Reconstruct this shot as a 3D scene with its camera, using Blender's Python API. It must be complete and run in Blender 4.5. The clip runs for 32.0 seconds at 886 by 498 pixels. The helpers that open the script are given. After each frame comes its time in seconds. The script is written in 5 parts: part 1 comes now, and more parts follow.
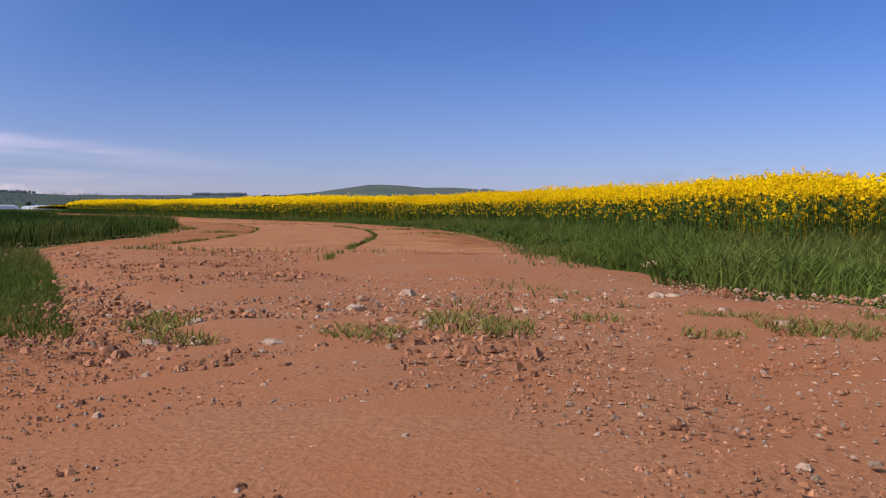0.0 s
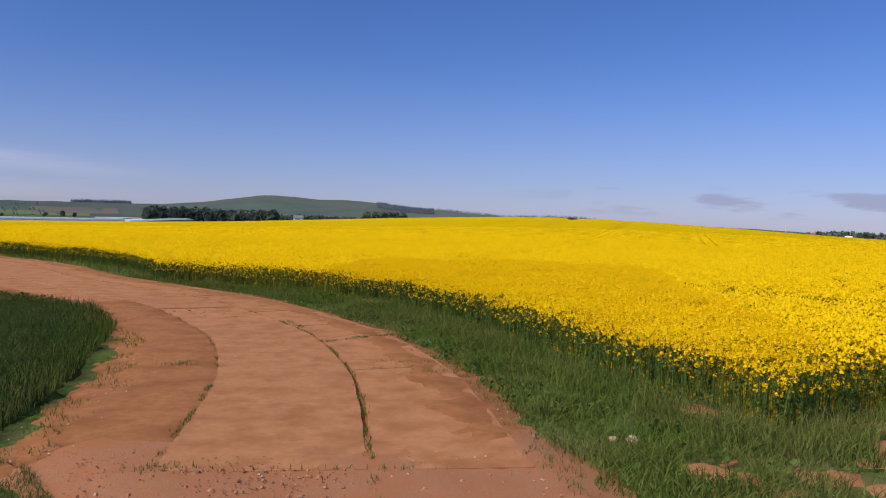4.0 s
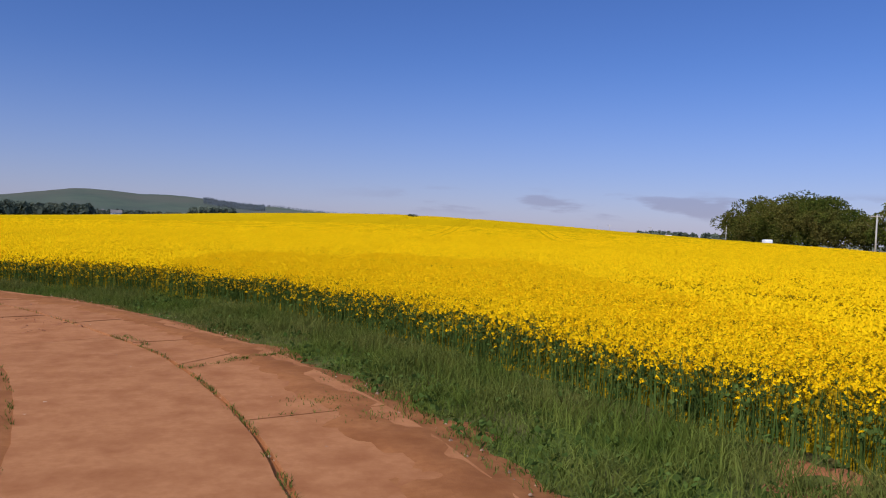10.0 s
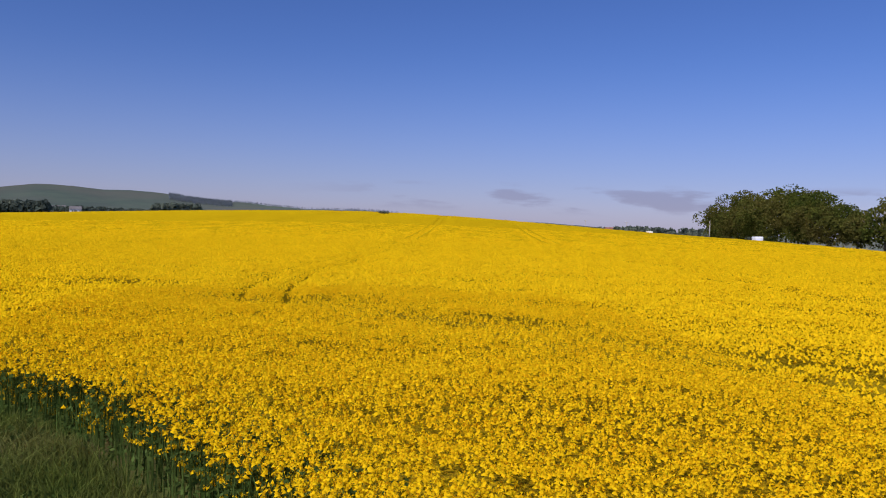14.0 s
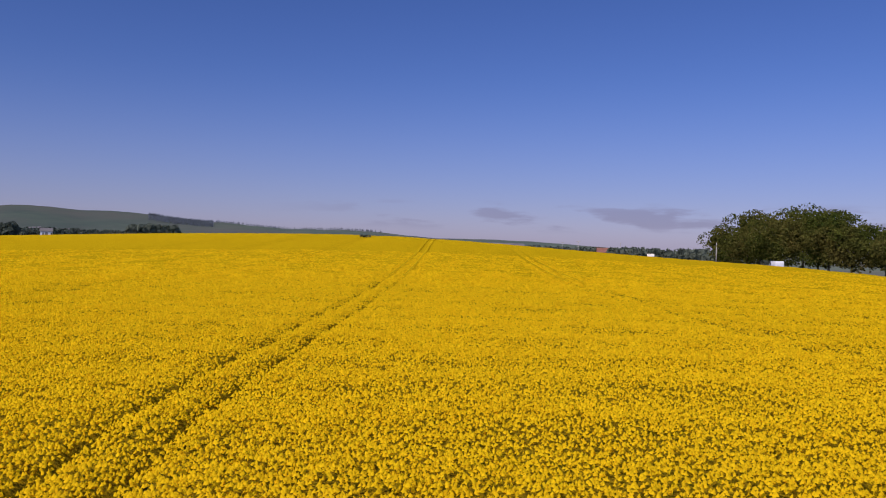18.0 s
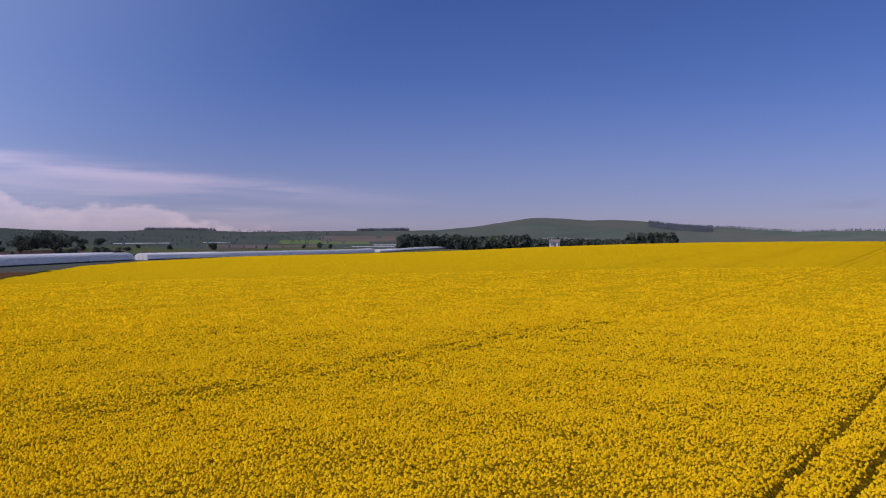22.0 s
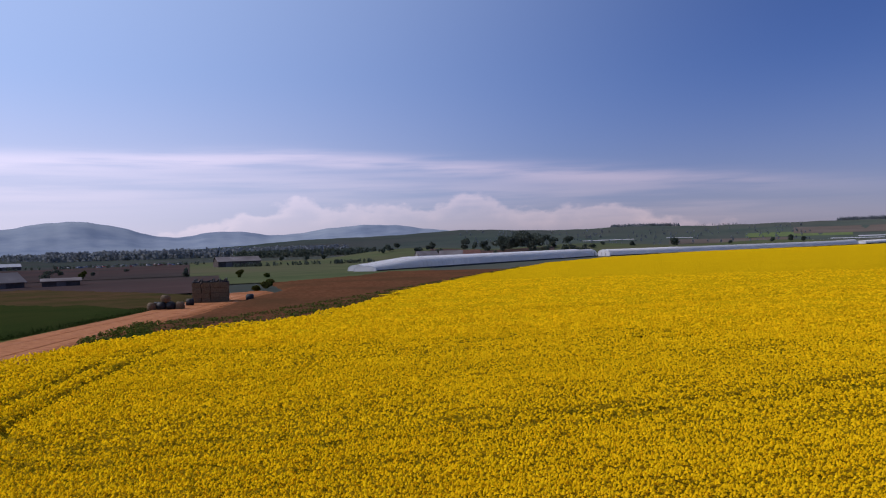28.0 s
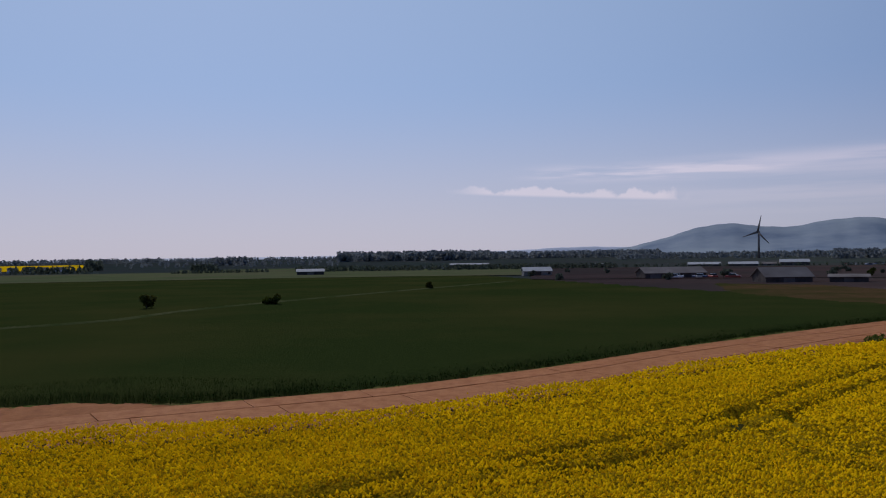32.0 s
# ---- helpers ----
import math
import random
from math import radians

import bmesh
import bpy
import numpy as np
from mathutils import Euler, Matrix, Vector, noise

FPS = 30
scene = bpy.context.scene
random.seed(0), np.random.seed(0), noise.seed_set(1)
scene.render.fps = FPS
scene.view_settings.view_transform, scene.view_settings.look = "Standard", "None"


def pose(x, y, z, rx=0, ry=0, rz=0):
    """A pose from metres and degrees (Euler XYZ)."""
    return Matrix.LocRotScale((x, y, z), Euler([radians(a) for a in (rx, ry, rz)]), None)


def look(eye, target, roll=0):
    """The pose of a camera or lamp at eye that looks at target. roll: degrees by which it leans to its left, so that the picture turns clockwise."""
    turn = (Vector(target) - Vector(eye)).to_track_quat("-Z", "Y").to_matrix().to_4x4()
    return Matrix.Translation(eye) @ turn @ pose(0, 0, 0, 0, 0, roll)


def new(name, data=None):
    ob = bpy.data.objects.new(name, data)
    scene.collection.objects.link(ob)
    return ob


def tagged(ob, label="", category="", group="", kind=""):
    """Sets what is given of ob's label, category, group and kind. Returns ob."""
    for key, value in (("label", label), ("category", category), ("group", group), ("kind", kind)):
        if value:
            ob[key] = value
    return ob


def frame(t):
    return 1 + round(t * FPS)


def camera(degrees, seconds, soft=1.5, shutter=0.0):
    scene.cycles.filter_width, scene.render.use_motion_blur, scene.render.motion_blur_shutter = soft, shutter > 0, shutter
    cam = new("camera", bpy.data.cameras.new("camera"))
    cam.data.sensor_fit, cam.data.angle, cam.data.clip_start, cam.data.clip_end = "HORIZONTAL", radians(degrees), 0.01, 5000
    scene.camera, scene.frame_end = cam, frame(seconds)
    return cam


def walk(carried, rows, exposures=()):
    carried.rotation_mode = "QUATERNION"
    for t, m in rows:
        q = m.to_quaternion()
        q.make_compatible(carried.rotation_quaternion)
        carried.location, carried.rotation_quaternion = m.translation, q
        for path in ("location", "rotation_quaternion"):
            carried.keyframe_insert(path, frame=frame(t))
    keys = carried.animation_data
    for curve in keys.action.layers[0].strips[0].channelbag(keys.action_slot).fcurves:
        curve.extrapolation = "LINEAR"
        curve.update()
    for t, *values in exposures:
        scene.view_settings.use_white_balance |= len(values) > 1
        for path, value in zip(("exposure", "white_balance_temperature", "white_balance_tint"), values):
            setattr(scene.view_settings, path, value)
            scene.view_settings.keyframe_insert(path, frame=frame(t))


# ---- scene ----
cam = camera(58.9, 32.0, 1.1)
# seconds, x, y, z in metres; yaw, pitch, roll in degrees
EXPOSURES = [(0.0, 0.12, 6320, 16), (2.5, 0.10, 6350, 15), (6.0, 0.03, 6350, 16), (9.0, 0.0, 6350, 17), (13.0, -0.10, 6320, 21), (18.0, -0.34, 6350, 29), (22.0, -0.38, 6400, 31), (27.0, -0.34, 6430, 27), (29.0, -0.60, 6450, 24), (30.5, -0.92, 6430, 21), (32.0, -1.02, 6420, 18)]
ROWS = [
    (0.0, 0.000, 0.000, 0.617, -0.00, -2.77, -0.54),
    (0.5, -0.068, 0.065, 0.718, -0.76, -0.62, -1.16),
    (1.0, -0.172, 0.012, 0.872, -1.18, 0.52, -1.44),
    (1.5, -0.337, -0.088, 1.108, -2.12, -0.21, -1.62),
    (2.0, -0.525, -0.003, 1.450, -2.48, -0.14, -1.59),
    (2.5, -0.773, 0.201, 1.863, -2.95, -0.36, -1.47),
    (3.0, -1.096, 0.418, 2.307, -3.62, -0.56, -1.45),
    (3.5, -1.464, 0.514, 2.788, -4.75, -1.19, -1.52),
    (4.0, -1.832, 0.409, 3.186, -7.72, -1.69, -1.69),
    (4.5, -2.210, 0.108, 3.406, -11.42, -1.70, -1.99),
    (5.0, -2.563, -0.097, 3.473, -14.20, -1.65, -2.13),
    (5.5, -2.870, -0.168, 3.435, -16.19, -1.58, -2.18),
    (6.0, -3.110, -0.064, 3.343, -17.53, -1.51, -2.18),
    (6.5, -3.263, 0.252, 3.244, -18.36, -1.46, -2.16),
    (7.0, -3.308, 0.822, 3.187, -18.80, -1.46, -2.18),
    (7.5, -3.247, 1.539, 3.168, -19.00, -1.61, -2.32),
    (8.0, -3.182, 2.336, 3.101, -19.26, -1.73, -2.28),
    (8.5, -3.098, 3.226, 3.012, -19.60, -1.93, -2.17),
    (9.0, -2.963, 4.199, 2.892, -19.85, -1.85, -2.12),
    (9.5, -2.781, 5.314, 2.781, -19.95, -1.71, -2.16),
    (10.0, -2.600, 6.483, 2.699, -19.92, -1.42, -2.19),
    (10.5, -2.355, 7.725, 2.652, -20.13, -1.47, -2.18),
    (11.0, -2.034, 9.015, 2.657, -20.51, -1.55, -2.23),
    (11.5, -1.684, 10.400, 2.658, -20.88, -1.22, -2.40),
    (12.0, -1.295, 11.859, 2.777, -21.17, -1.11, -2.37),
    (12.5, -0.819, 13.369, 2.990, -21.36, -1.46, -2.16),
    (13.0, -0.297, 14.932, 3.204, -21.55, -1.80, -1.93),
    (13.5, 0.216, 16.580, 3.385, -21.77, -1.90, -1.99),
    (14.0, 0.847, 18.237, 3.525, -22.10, -1.75, -1.90),
    (14.5, 1.529, 19.963, 3.654, -22.35, -1.51, -1.76),
    (15.0, 2.195, 21.820, 3.803, -22.33, -1.31, -1.68),
    (15.5, 2.866, 23.806, 3.966, -22.16, -1.14, -1.64),
    (16.0, 3.561, 25.921, 4.137, -22.00, -0.97, -1.63),
    (16.5, 4.299, 28.165, 4.311, -21.97, -0.80, -1.65),
    (17.0, 5.100, 30.538, 4.483, -22.23, -0.60, -1.67),
    (17.5, 5.913, 32.976, 4.683, -22.76, -0.40, -1.62),
    (18.0, 6.792, 35.386, 4.897, -23.29, -0.35, -1.58),
    (18.5, 7.657, 37.802, 5.122, -23.50, -0.43, -1.62),
    (19.0, 8.508, 40.263, 5.375, -23.39, -0.66, -1.79),
    (19.5, 9.354, 42.708, 5.622, -21.22, -1.26, -1.94),
    (20.0, 10.115, 45.012, 5.845, -15.71, -1.43, -1.92),
    (20.5, 10.728, 47.117, 6.055, -7.17, -1.30, -1.49),
    (21.0, 11.135, 49.046, 6.256, 1.75, -0.93, -0.77),
    (21.5, 11.467, 50.705, 6.422, 8.51, -0.64, -0.28),
    (22.0, 11.666, 51.982, 6.543, 12.12, -0.51, -0.13),
    (22.5, 11.778, 52.885, 6.607, 13.94, -0.56, -0.08),
    (23.0, 11.828, 53.528, 6.625, 15.19, -0.72, 0.02),
    (23.5, 11.758, 53.999, 6.593, 15.98, -0.80, -0.06),
    (24.0, 11.616, 54.370, 6.542, 16.74, -0.88, -0.18),
    (24.5, 11.493, 54.738, 6.509, 17.66, -1.13, -0.29),
    (25.0, 11.406, 55.137, 6.486, 19.35, -1.17, -0.26),
    (25.5, 11.345, 55.551, 6.471, 21.80, -1.08, -0.10),
    (26.0, 11.300, 55.967, 6.460, 25.02, -0.92, 0.15),
    (26.5, 11.258, 56.369, 6.451, 29.02, -0.78, 0.46),
    (27.0, 11.211, 56.745, 6.439, 33.81, -0.72, 0.82),
    (27.5, 11.149, 57.093, 6.427, 39.41, -0.61, 1.13),
    (28.0, 11.047, 57.397, 6.419, 45.10, -0.49, 1.41),
    (28.5, 10.917, 57.597, 6.409, 50.74, -0.42, 1.60),
    (29.0, 10.798, 57.692, 6.410, 56.47, -0.40, 1.52),
    (29.5, 10.743, 57.750, 6.423, 62.24, -0.46, 1.42),
    (30.0, 10.737, 57.719, 6.414, 68.48, -0.51, 1.39),
    (30.5, 10.745, 57.631, 6.376, 75.29, -0.45, 1.46),
    (31.0, 10.795, 57.527, 6.345, 82.51, -0.25, 1.52),
    (31.5, 10.884, 57.442, 6.334, 90.16, -0.01, 1.30),
    (32.0, 11.007, 57.455, 6.320, 98.45, 0.33, 0.84),
]
walk(cam, [(t, pose(x, y, z, 90 + pitch, roll, yaw)) for t, x, y, z, yaw, pitch, roll in ROWS], EXPOSURES)

# ---------------------------------------------------------------- light
SUN_LEFT, SUN_UP = 118.0, 40.0
world = bpy.data.worlds.new("sky")
scene.world = world
world.use_nodes = True
WN, WL = world.node_tree.nodes, world.node_tree.links
WN.clear()
w_out, w_bg = WN.new("ShaderNodeOutputWorld"), WN.new("ShaderNodeBackground")
w_sky, w_co = WN.new("ShaderNodeTexSky"), WN.new("ShaderNodeTexCoord")
w_sky.sky_type = 'NISHITA'
w_sky.sun_disc = False
w_sky.sun_elevation, w_sky.sun_rotation = radians(SUN_UP), radians(-SUN_LEFT)
w_sky.altitude, w_sky.air_density, w_sky.dust_density, w_sky.ozone_density = 100, 0.9, 0.4, 6.0
w_bg.inputs["Strength"].default_value = 0.085


def wmath(op, a, b=None, clamp=False):
    n = WN.new("ShaderNodeMath")
    n.operation, n.use_clamp = op, clamp
    for i, v in enumerate((a, b)):
        if v is None:
            continue
        if isinstance(v, (int, float)):
            n.inputs[i].default_value = v
        else:
            WL.new(v, n.inputs[i])
    return n.outputs[0]


def wramp(src, lo, hi):
    n = WN.new("ShaderNodeMapRange")
    n.interpolation_type = 'SMOOTHSTEP'
    n.inputs[1].default_value, n.inputs[2].default_value = lo, hi
    WL.new(src, n.inputs[0])
    return n.outputs[0]


w_sep = WN.new("ShaderNodeSeparateXYZ")
WL.new(w_co.outputs["Generated"], w_sep.inputs[0])
sx, sy, sz = w_sep.outputs


def wnoise(scale, stretch, detail, shift=0.0):
    mp, no = WN.new("ShaderNodeMapping"), WN.new("ShaderNodeTexNoise")
    mp.inputs["Scale"].default_value = (scale, scale, scale * stretch)
    mp.inputs["Location"].default_value = (shift, shift * 0.7, 0)
    no.inputs["Scale"].default_value, no.inputs["Detail"].default_value = 1.0, detail
    WL.new(w_co.outputs["Generated"], mp.inputs[0])
    WL.new(mp.outputs[0], no.inputs["Vector"])
    return no.outputs["Fac"]


def band(lo, lo2, hi2, hi):
    return wmath('MULTIPLY', wramp(sz, lo, lo2), wmath('SUBTRACT', 1.0, wramp(sz, hi2, hi)))


# bearing to the left of north and height above the horizon, in degrees
bearing = wmath('MULTIPLY', wmath('ARCTAN2', wmath('MULTIPLY', sx, -1.0), sy), 57.296)
height = wmath('MULTIPLY', wmath('ARCSINE', sz), 57.296)


def spot(lo, lo2, hi2, hi):
    """1 between two bearings, fading out on both sides."""
    return wmath('MULTIPLY', wramp(bearing, lo, lo2), wmath('SUBTRACT', 1.0, wramp(bearing, hi2, hi)))


def streaks(across, up, detail, shift):
    """Noise drawn out along the horizon."""
    co, no = WN.new("ShaderNodeCombineXYZ"), WN.new("ShaderNodeTexNoise")
    WL.new(wmath('MULTIPLY', bearing, across), co.inputs[0])
    WL.new(wmath('MULTIPLY', height, up), co.inputs[1])
    co.inputs[2].default_value = shift
    no.inputs["Scale"].default_value, no.inputs["Detail"].default_value = 1.0, detail
    WL.new(co.outputs[0], no.inputs["Vector"])
    return no.outputs["Fac"]


def veil(mid, thick, noise, lo, hi):
    """A band of cloud about a height that may change with the bearing."""
    off = wmath('DIVIDE', wmath('SUBTRACT', height, mid), thick)
    return wmath('MULTIPLY', wmath('POWER', 2.718, wmath('MULTIPLY', wmath('MULTIPLY', off, off), -1.0)), wramp(noise, lo, hi))


# a long cirrus band over the western hills, sinking to the north
band_mid = wmath('SUBTRACT', 6.25, wmath('ADD', wmath('MULTIPLY', wmath('MAXIMUM', wmath('SUBTRACT', 55.0, bearing), 0.0), 0.08), wmath('MULTIPLY', wmath('MAXIMUM', wmath('SUBTRACT', bearing, 55.0), 0.0), 0.018)))
cirrus_band = wmath('MULTIPLY', veil(band_mid, 0.62, streaks(0.10, 1.5, 7, 3.1), 0.26, 0.62), spot(8, 44, 66, 98))
cirrus_thin = wmath('MULTIPLY', wmath('MULTIPLY', veil(wmath('SUBTRACT', band_mid, 1.7), 1.5, streaks(0.07, 1.1, 6, 8.4), 0.34, 0.68), spot(10, 34, 70, 90)), 0.55)
cirrus_south = wmath('MULTIPLY', veil(5.6, 0.45, streaks(0.16, 1.8, 6, 5.2), 0.42, 0.62), spot(73, 78, 88, 94))
cirrus = wmath('ADD', wmath('ADD', cirrus_band, cirrus_thin), cirrus_south)
# heaped cumulus under it with bright ragged tops, and one long flat-bottomed heap to the south
puff = wmath('MULTIPLY', wmath('SUBTRACT', streaks(0.42, 0.75, 9, 1.7), 0.5), 3.2)
heap_top = wmath('ADD', wmath('MULTIPLY', spot(14, 42, 57, 70), 3.0), wmath('MULTIPLY', wmath('SUBTRACT', streaks(0.17, 0.0, 4, 6.3), 0.5), 3.4))
over = wmath('SUBTRACT', wmath('ADD', heap_top, puff), height)
cumulus_bank = wmath('MULTIPLY', wmath('MULTIPLY', wramp(over, -0.15, 0.45), wmath('ADD', 0.42, wmath('MULTIPLY', wmath('SUBTRACT', 1.0, wramp(over, 0.1, 1.7)), 0.5))), wmath('MULTIPLY', spot(12, 34, 60, 72), wramp(height, -0.3, 1.4)))
small_base = wmath('ADD', wmath('MULTIPLY', wmath('SUBTRACT', bearing, 82.0), 0.05), 3.55)
small_top = wmath('SUBTRACT', wmath('ADD', wmath('ADD', small_base, 0.28), wmath('MULTIPLY', wmath('SUBTRACT', streaks(0.55, 0.5, 6, 9.1), 0.42), 3.0)), height)
cumulus_small = wmath('MULTIPLY', wmath('MULTIPLY', wramp(small_top, -0.05, 0.3), wramp(wmath('SUBTRACT', height, small_base), -0.12, 0.16)), spot(80.5, 83, 94.5, 98.5))
east = wramp(wmath('ADD', wmath('MULTIPLY', sx, 0.64), wmath('MULTIPLY', sy, 0.77)), 0.86, 1.0)
low = wmath('MULTIPLY', wmath('MULTIPLY', wramp(wnoise(9, 6, 5, 7.7), 0.50, 0.62), band(0.015, 0.03, 0.045, 0.06)), east)
mix1, mix2, mix3 = (WN.new("ShaderNodeMix") for _ in range(3))
for m in (mix1, mix2, mix3):
    m.data_type = 'RGBA'
tone = WN.new("ShaderNodeHueSaturation")
tone.inputs["Saturation"].default_value = 1.15
WL.new(w_sky.outputs[0], tone.inputs["Color"])
cast = WN.new("ShaderNodeMix")
cast.data_type, cast.blend_type = 'RGBA', 'MULTIPLY'
cast.inputs[0].default_value = 1.0
cast.inputs[7].default_value = (1.12, 0.98, 1.20, 1)
WL.new(tone.outputs[0], cast.inputs[6])
sunward = wmath('ADD', wmath('ADD', wmath('MULTIPLY', sx, -math.sin(radians(SUN_LEFT)) * math.cos(radians(SUN_UP))), wmath('MULTIPLY', sy, math.cos(radians(SUN_LEFT)) * math.cos(radians(SUN_UP)))), wmath('MULTIPLY', sz, math.sin(radians(SUN_UP))))
haze1, haze2 = WN.new("ShaderNodeMix"), WN.new("ShaderNodeMix")
haze1.data_type = haze2.data_type = 'RGBA'
WL.new(cast.outputs[2], haze1.inputs[6])
WL.new(wmath('MULTIPLY', wmath('SUBTRACT', 1.0, wramp(sz, -0.02, 0.22)), 0.34), haze1.inputs[0])
haze1.inputs[7].default_value = (3.6, 3.9, 5.9, 1)
WL.new(haze1.outputs[2], haze2.inputs[6])
WL.new(wmath('MULTIPLY', wramp(sunward, 0.0, 1.05), 0.57), haze2.inputs[0])
haze2.inputs[7].default_value = (11.0, 15.4, 19.8, 1)
haze3 = WN.new("ShaderNodeMix")
haze3.data_type = 'RGBA'
WL.new(haze2.outputs[2], haze3.inputs[6])
WL.new(wmath('MULTIPLY', wmath('MULTIPLY', wmath('SUBTRACT', 1.0, wramp(sz, 0.0, 0.22)), wramp(sunward, 0.15, 0.85)), 0.6), haze3.inputs[0])
haze3.inputs[7].default_value = (13.4, 12.3, 13.2, 1)
mix1.blend_type = mix2.blend_type = 'ADD'
WL.new(haze3.outputs[2], mix1.inputs[6])
WL.new(wmath('MULTIPLY', cirrus, 0.80, True), mix1.inputs[0])
mix1.inputs[7].default_value = (4.9, 3.3, 2.3, 1)
WL.new(mix1.outputs[2], mix2.inputs[6])
WL.new(wmath('ADD', wmath('MULTIPLY', cumulus_bank, 0.62), wmath('MULTIPLY', cumulus_small, 0.8), True), mix2.inputs[0])
mix2.inputs[7].default_value = (5.0, 3.4, 2.4, 1)
WL.new(mix2.outputs[2], mix3.inputs[6])
WL.new(wmath('MULTIPLY', low, 0.5), mix3.inputs[0])
mix3.inputs[7].default_value = (2.9, 2.9, 4.2, 1)
WL.new(mix3.outputs[2], w_bg.inputs["Color"])
WL.new(w_bg.outputs[0], w_out.inputs[0])

sun = new("sun", bpy.data.lights.new("sun", 'SUN'))
sun.data.energy, sun.data.angle, sun.data.color = 3.6, radians(0.55), (1.0, 0.94, 0.85)
sun_from = Vector((-math.sin(radians(SUN_LEFT)) * math.cos(radians(SUN_UP)), math.cos(radians(SUN_LEFT)) * math.cos(radians(SUN_UP)), math.sin(radians(SUN_UP))))
sun.matrix_world = look(sun_from * 200, (0, 0, 0))


# ---------------------------------------------------------------- materials
def material(name, a, b, scale=3.0, rough=0.9, c=None, cscale=0.3, bump=0.0, bscale=40.0, island=0.0, spec=0.25, metal=0.0, translucent=0.0, obj=0.0, sharp=(0.35, 0.65), detail=6):
    """Two base colours mixed by a fine noise, a third by a coarse one; relief; tone varied piece by piece."""
    m = bpy.data.materials.new(name)
    m.use_nodes = True
    N, L = m.node_tree.nodes, m.node_tree.links
    bs = N["Principled BSDF"]
    co = N.new("ShaderNodeNewGeometry")

    def tex(s, d):
        n = N.new("ShaderNodeTexNoise")
        n.inputs["Scale"].default_value, n.inputs["Detail"].default_value, n.inputs["Roughness"].default_value = s, d, 0.64
        L.new(co.outputs["Position"], n.inputs["Vector"])
        return n.outputs["Fac"]

    def mapped(src, lo, hi, to0=0.0, to1=1.0):
        n = N.new("ShaderNodeMapRange")
        n.inputs[1].default_value, n.inputs[2].default_value, n.inputs[3].default_value, n.inputs[4].default_value = lo, hi, to0, to1
        L.new(src, n.inputs[0])
        return n.outputs[0]

    def mix(f, x, y, kind='MIX'):
        n = N.new("ShaderNodeMix")
        n.data_type, n.blend_type = 'RGBA', kind
        for i, v in ((0, f), (6, x), (7, y)):
            if isinstance(v, (tuple, list)):
                n.inputs[i].default_value = (*v, 1)
            elif isinstance(v, float):
                n.inputs[i].default_value = v
            else:
                L.new(v, n.inputs[i])
        return n.outputs[2]

    col = mix(mapped(tex(scale, detail), *sharp), a, b)
    if c:
        col = mix(mapped(tex(cscale, 4), 0.42, 0.68), col, c)
    if island:
        col = mix(1.0, col, mixgrey(N, L, mapped(co.outputs["Random Per Island"], 0, 1, 1 - island, 1 + island)), 'MULTIPLY')
    if obj:
        oi = N.new("ShaderNodeObjectInfo")
        col = mix(1.0, col, mixgrey(N, L, mapped(oi.outputs["Random"], 0, 1, 1 - obj, 1 + obj)), 'MULTIPLY')
    L.new(col, bs.inputs["Base Color"])
    bs.inputs["Roughness"].default_value, bs.inputs["Metallic"].default_value = rough, metal
    bs.inputs["Specular IOR Level"].default_value = spec
    bs.inputs["Diffuse Roughness"].default_value = 1.0 if rough > 0.85 else 0.0
    if bump:
        bu = N.new("ShaderNodeBump")
        bu.inputs["Strength"].default_value, bu.inputs["Distance"].default_value = 1.0, bump
        L.new(tex(bscale, 5), bu.inputs["Height"])
        L.new(bu.outputs[0], bs.inputs["Normal"])
    if translucent:
        tr, ms = N.new("ShaderNodeBsdfTranslucent"), N.new("ShaderNodeMixShader")
        L.new(col, tr.inputs["Color"])
        ms.inputs[0].default_value = translucent
        L.new(bs.outputs[0], ms.inputs[1])
        L.new(tr.outputs[0], ms.inputs[2])
        L.new(ms.outputs[0], N["Material Output"].inputs["Surface"])
    return m


def mixgrey(N, L, src):
    n = N.new("ShaderNodeCombineColor")
    for i in range(3):
        L.new(src, n.inputs[i])
    return n.outputs[0]


M_EARTH = material("red_earth", (0.28, 0.106, 0.038), (0.36, 0.146, 0.056), 6.0, 0.8, c=(0.235, 0.086, 0.031), cscale=1.0, bump=0.006, bscale=24, spec=0.03, detail=12, sharp=(0.34, 0.66))
M_GRAVEL = material("gravelly_earth", (0.235, 0.092, 0.040), (0.44, 0.194, 0.094), 60.0, 0.8, c=(0.34, 0.124, 0.050), cscale=1.1, bump=0.005, bscale=60, spec=0.03, detail=12, sharp=(0.30, 0.70))
M_SLAB = material("dusty_concrete", (0.365, 0.150, 0.062), (0.435, 0.188, 0.080), 7.0, 0.8, c=(0.305, 0.116, 0.046), cscale=1.5, bump=0.003, bscale=60, obj=0.05, spec=0.03, detail=14, sharp=(0.34, 0.66))
M_STONE = material("pale_stone", (0.24, 0.13, 0.075), (0.46, 0.31, 0.21), 18.0, 0.85, island=0.4, bump=0.01, bscale=90, spec=0.2)
M_CLOD = material("earth_clod", (0.19, 0.072, 0.034), (0.40, 0.18, 0.092), 25.0, 0.8, island=0.4, spec=0.05)
M_GRASS = material("grass", (0.074, 0.112, 0.018), (0.138, 0.172, 0.032), 0.9, 0.9, c=(0.165, 0.158, 0.045), cscale=0.25, island=0.4, translucent=0.25, spec=0.0)
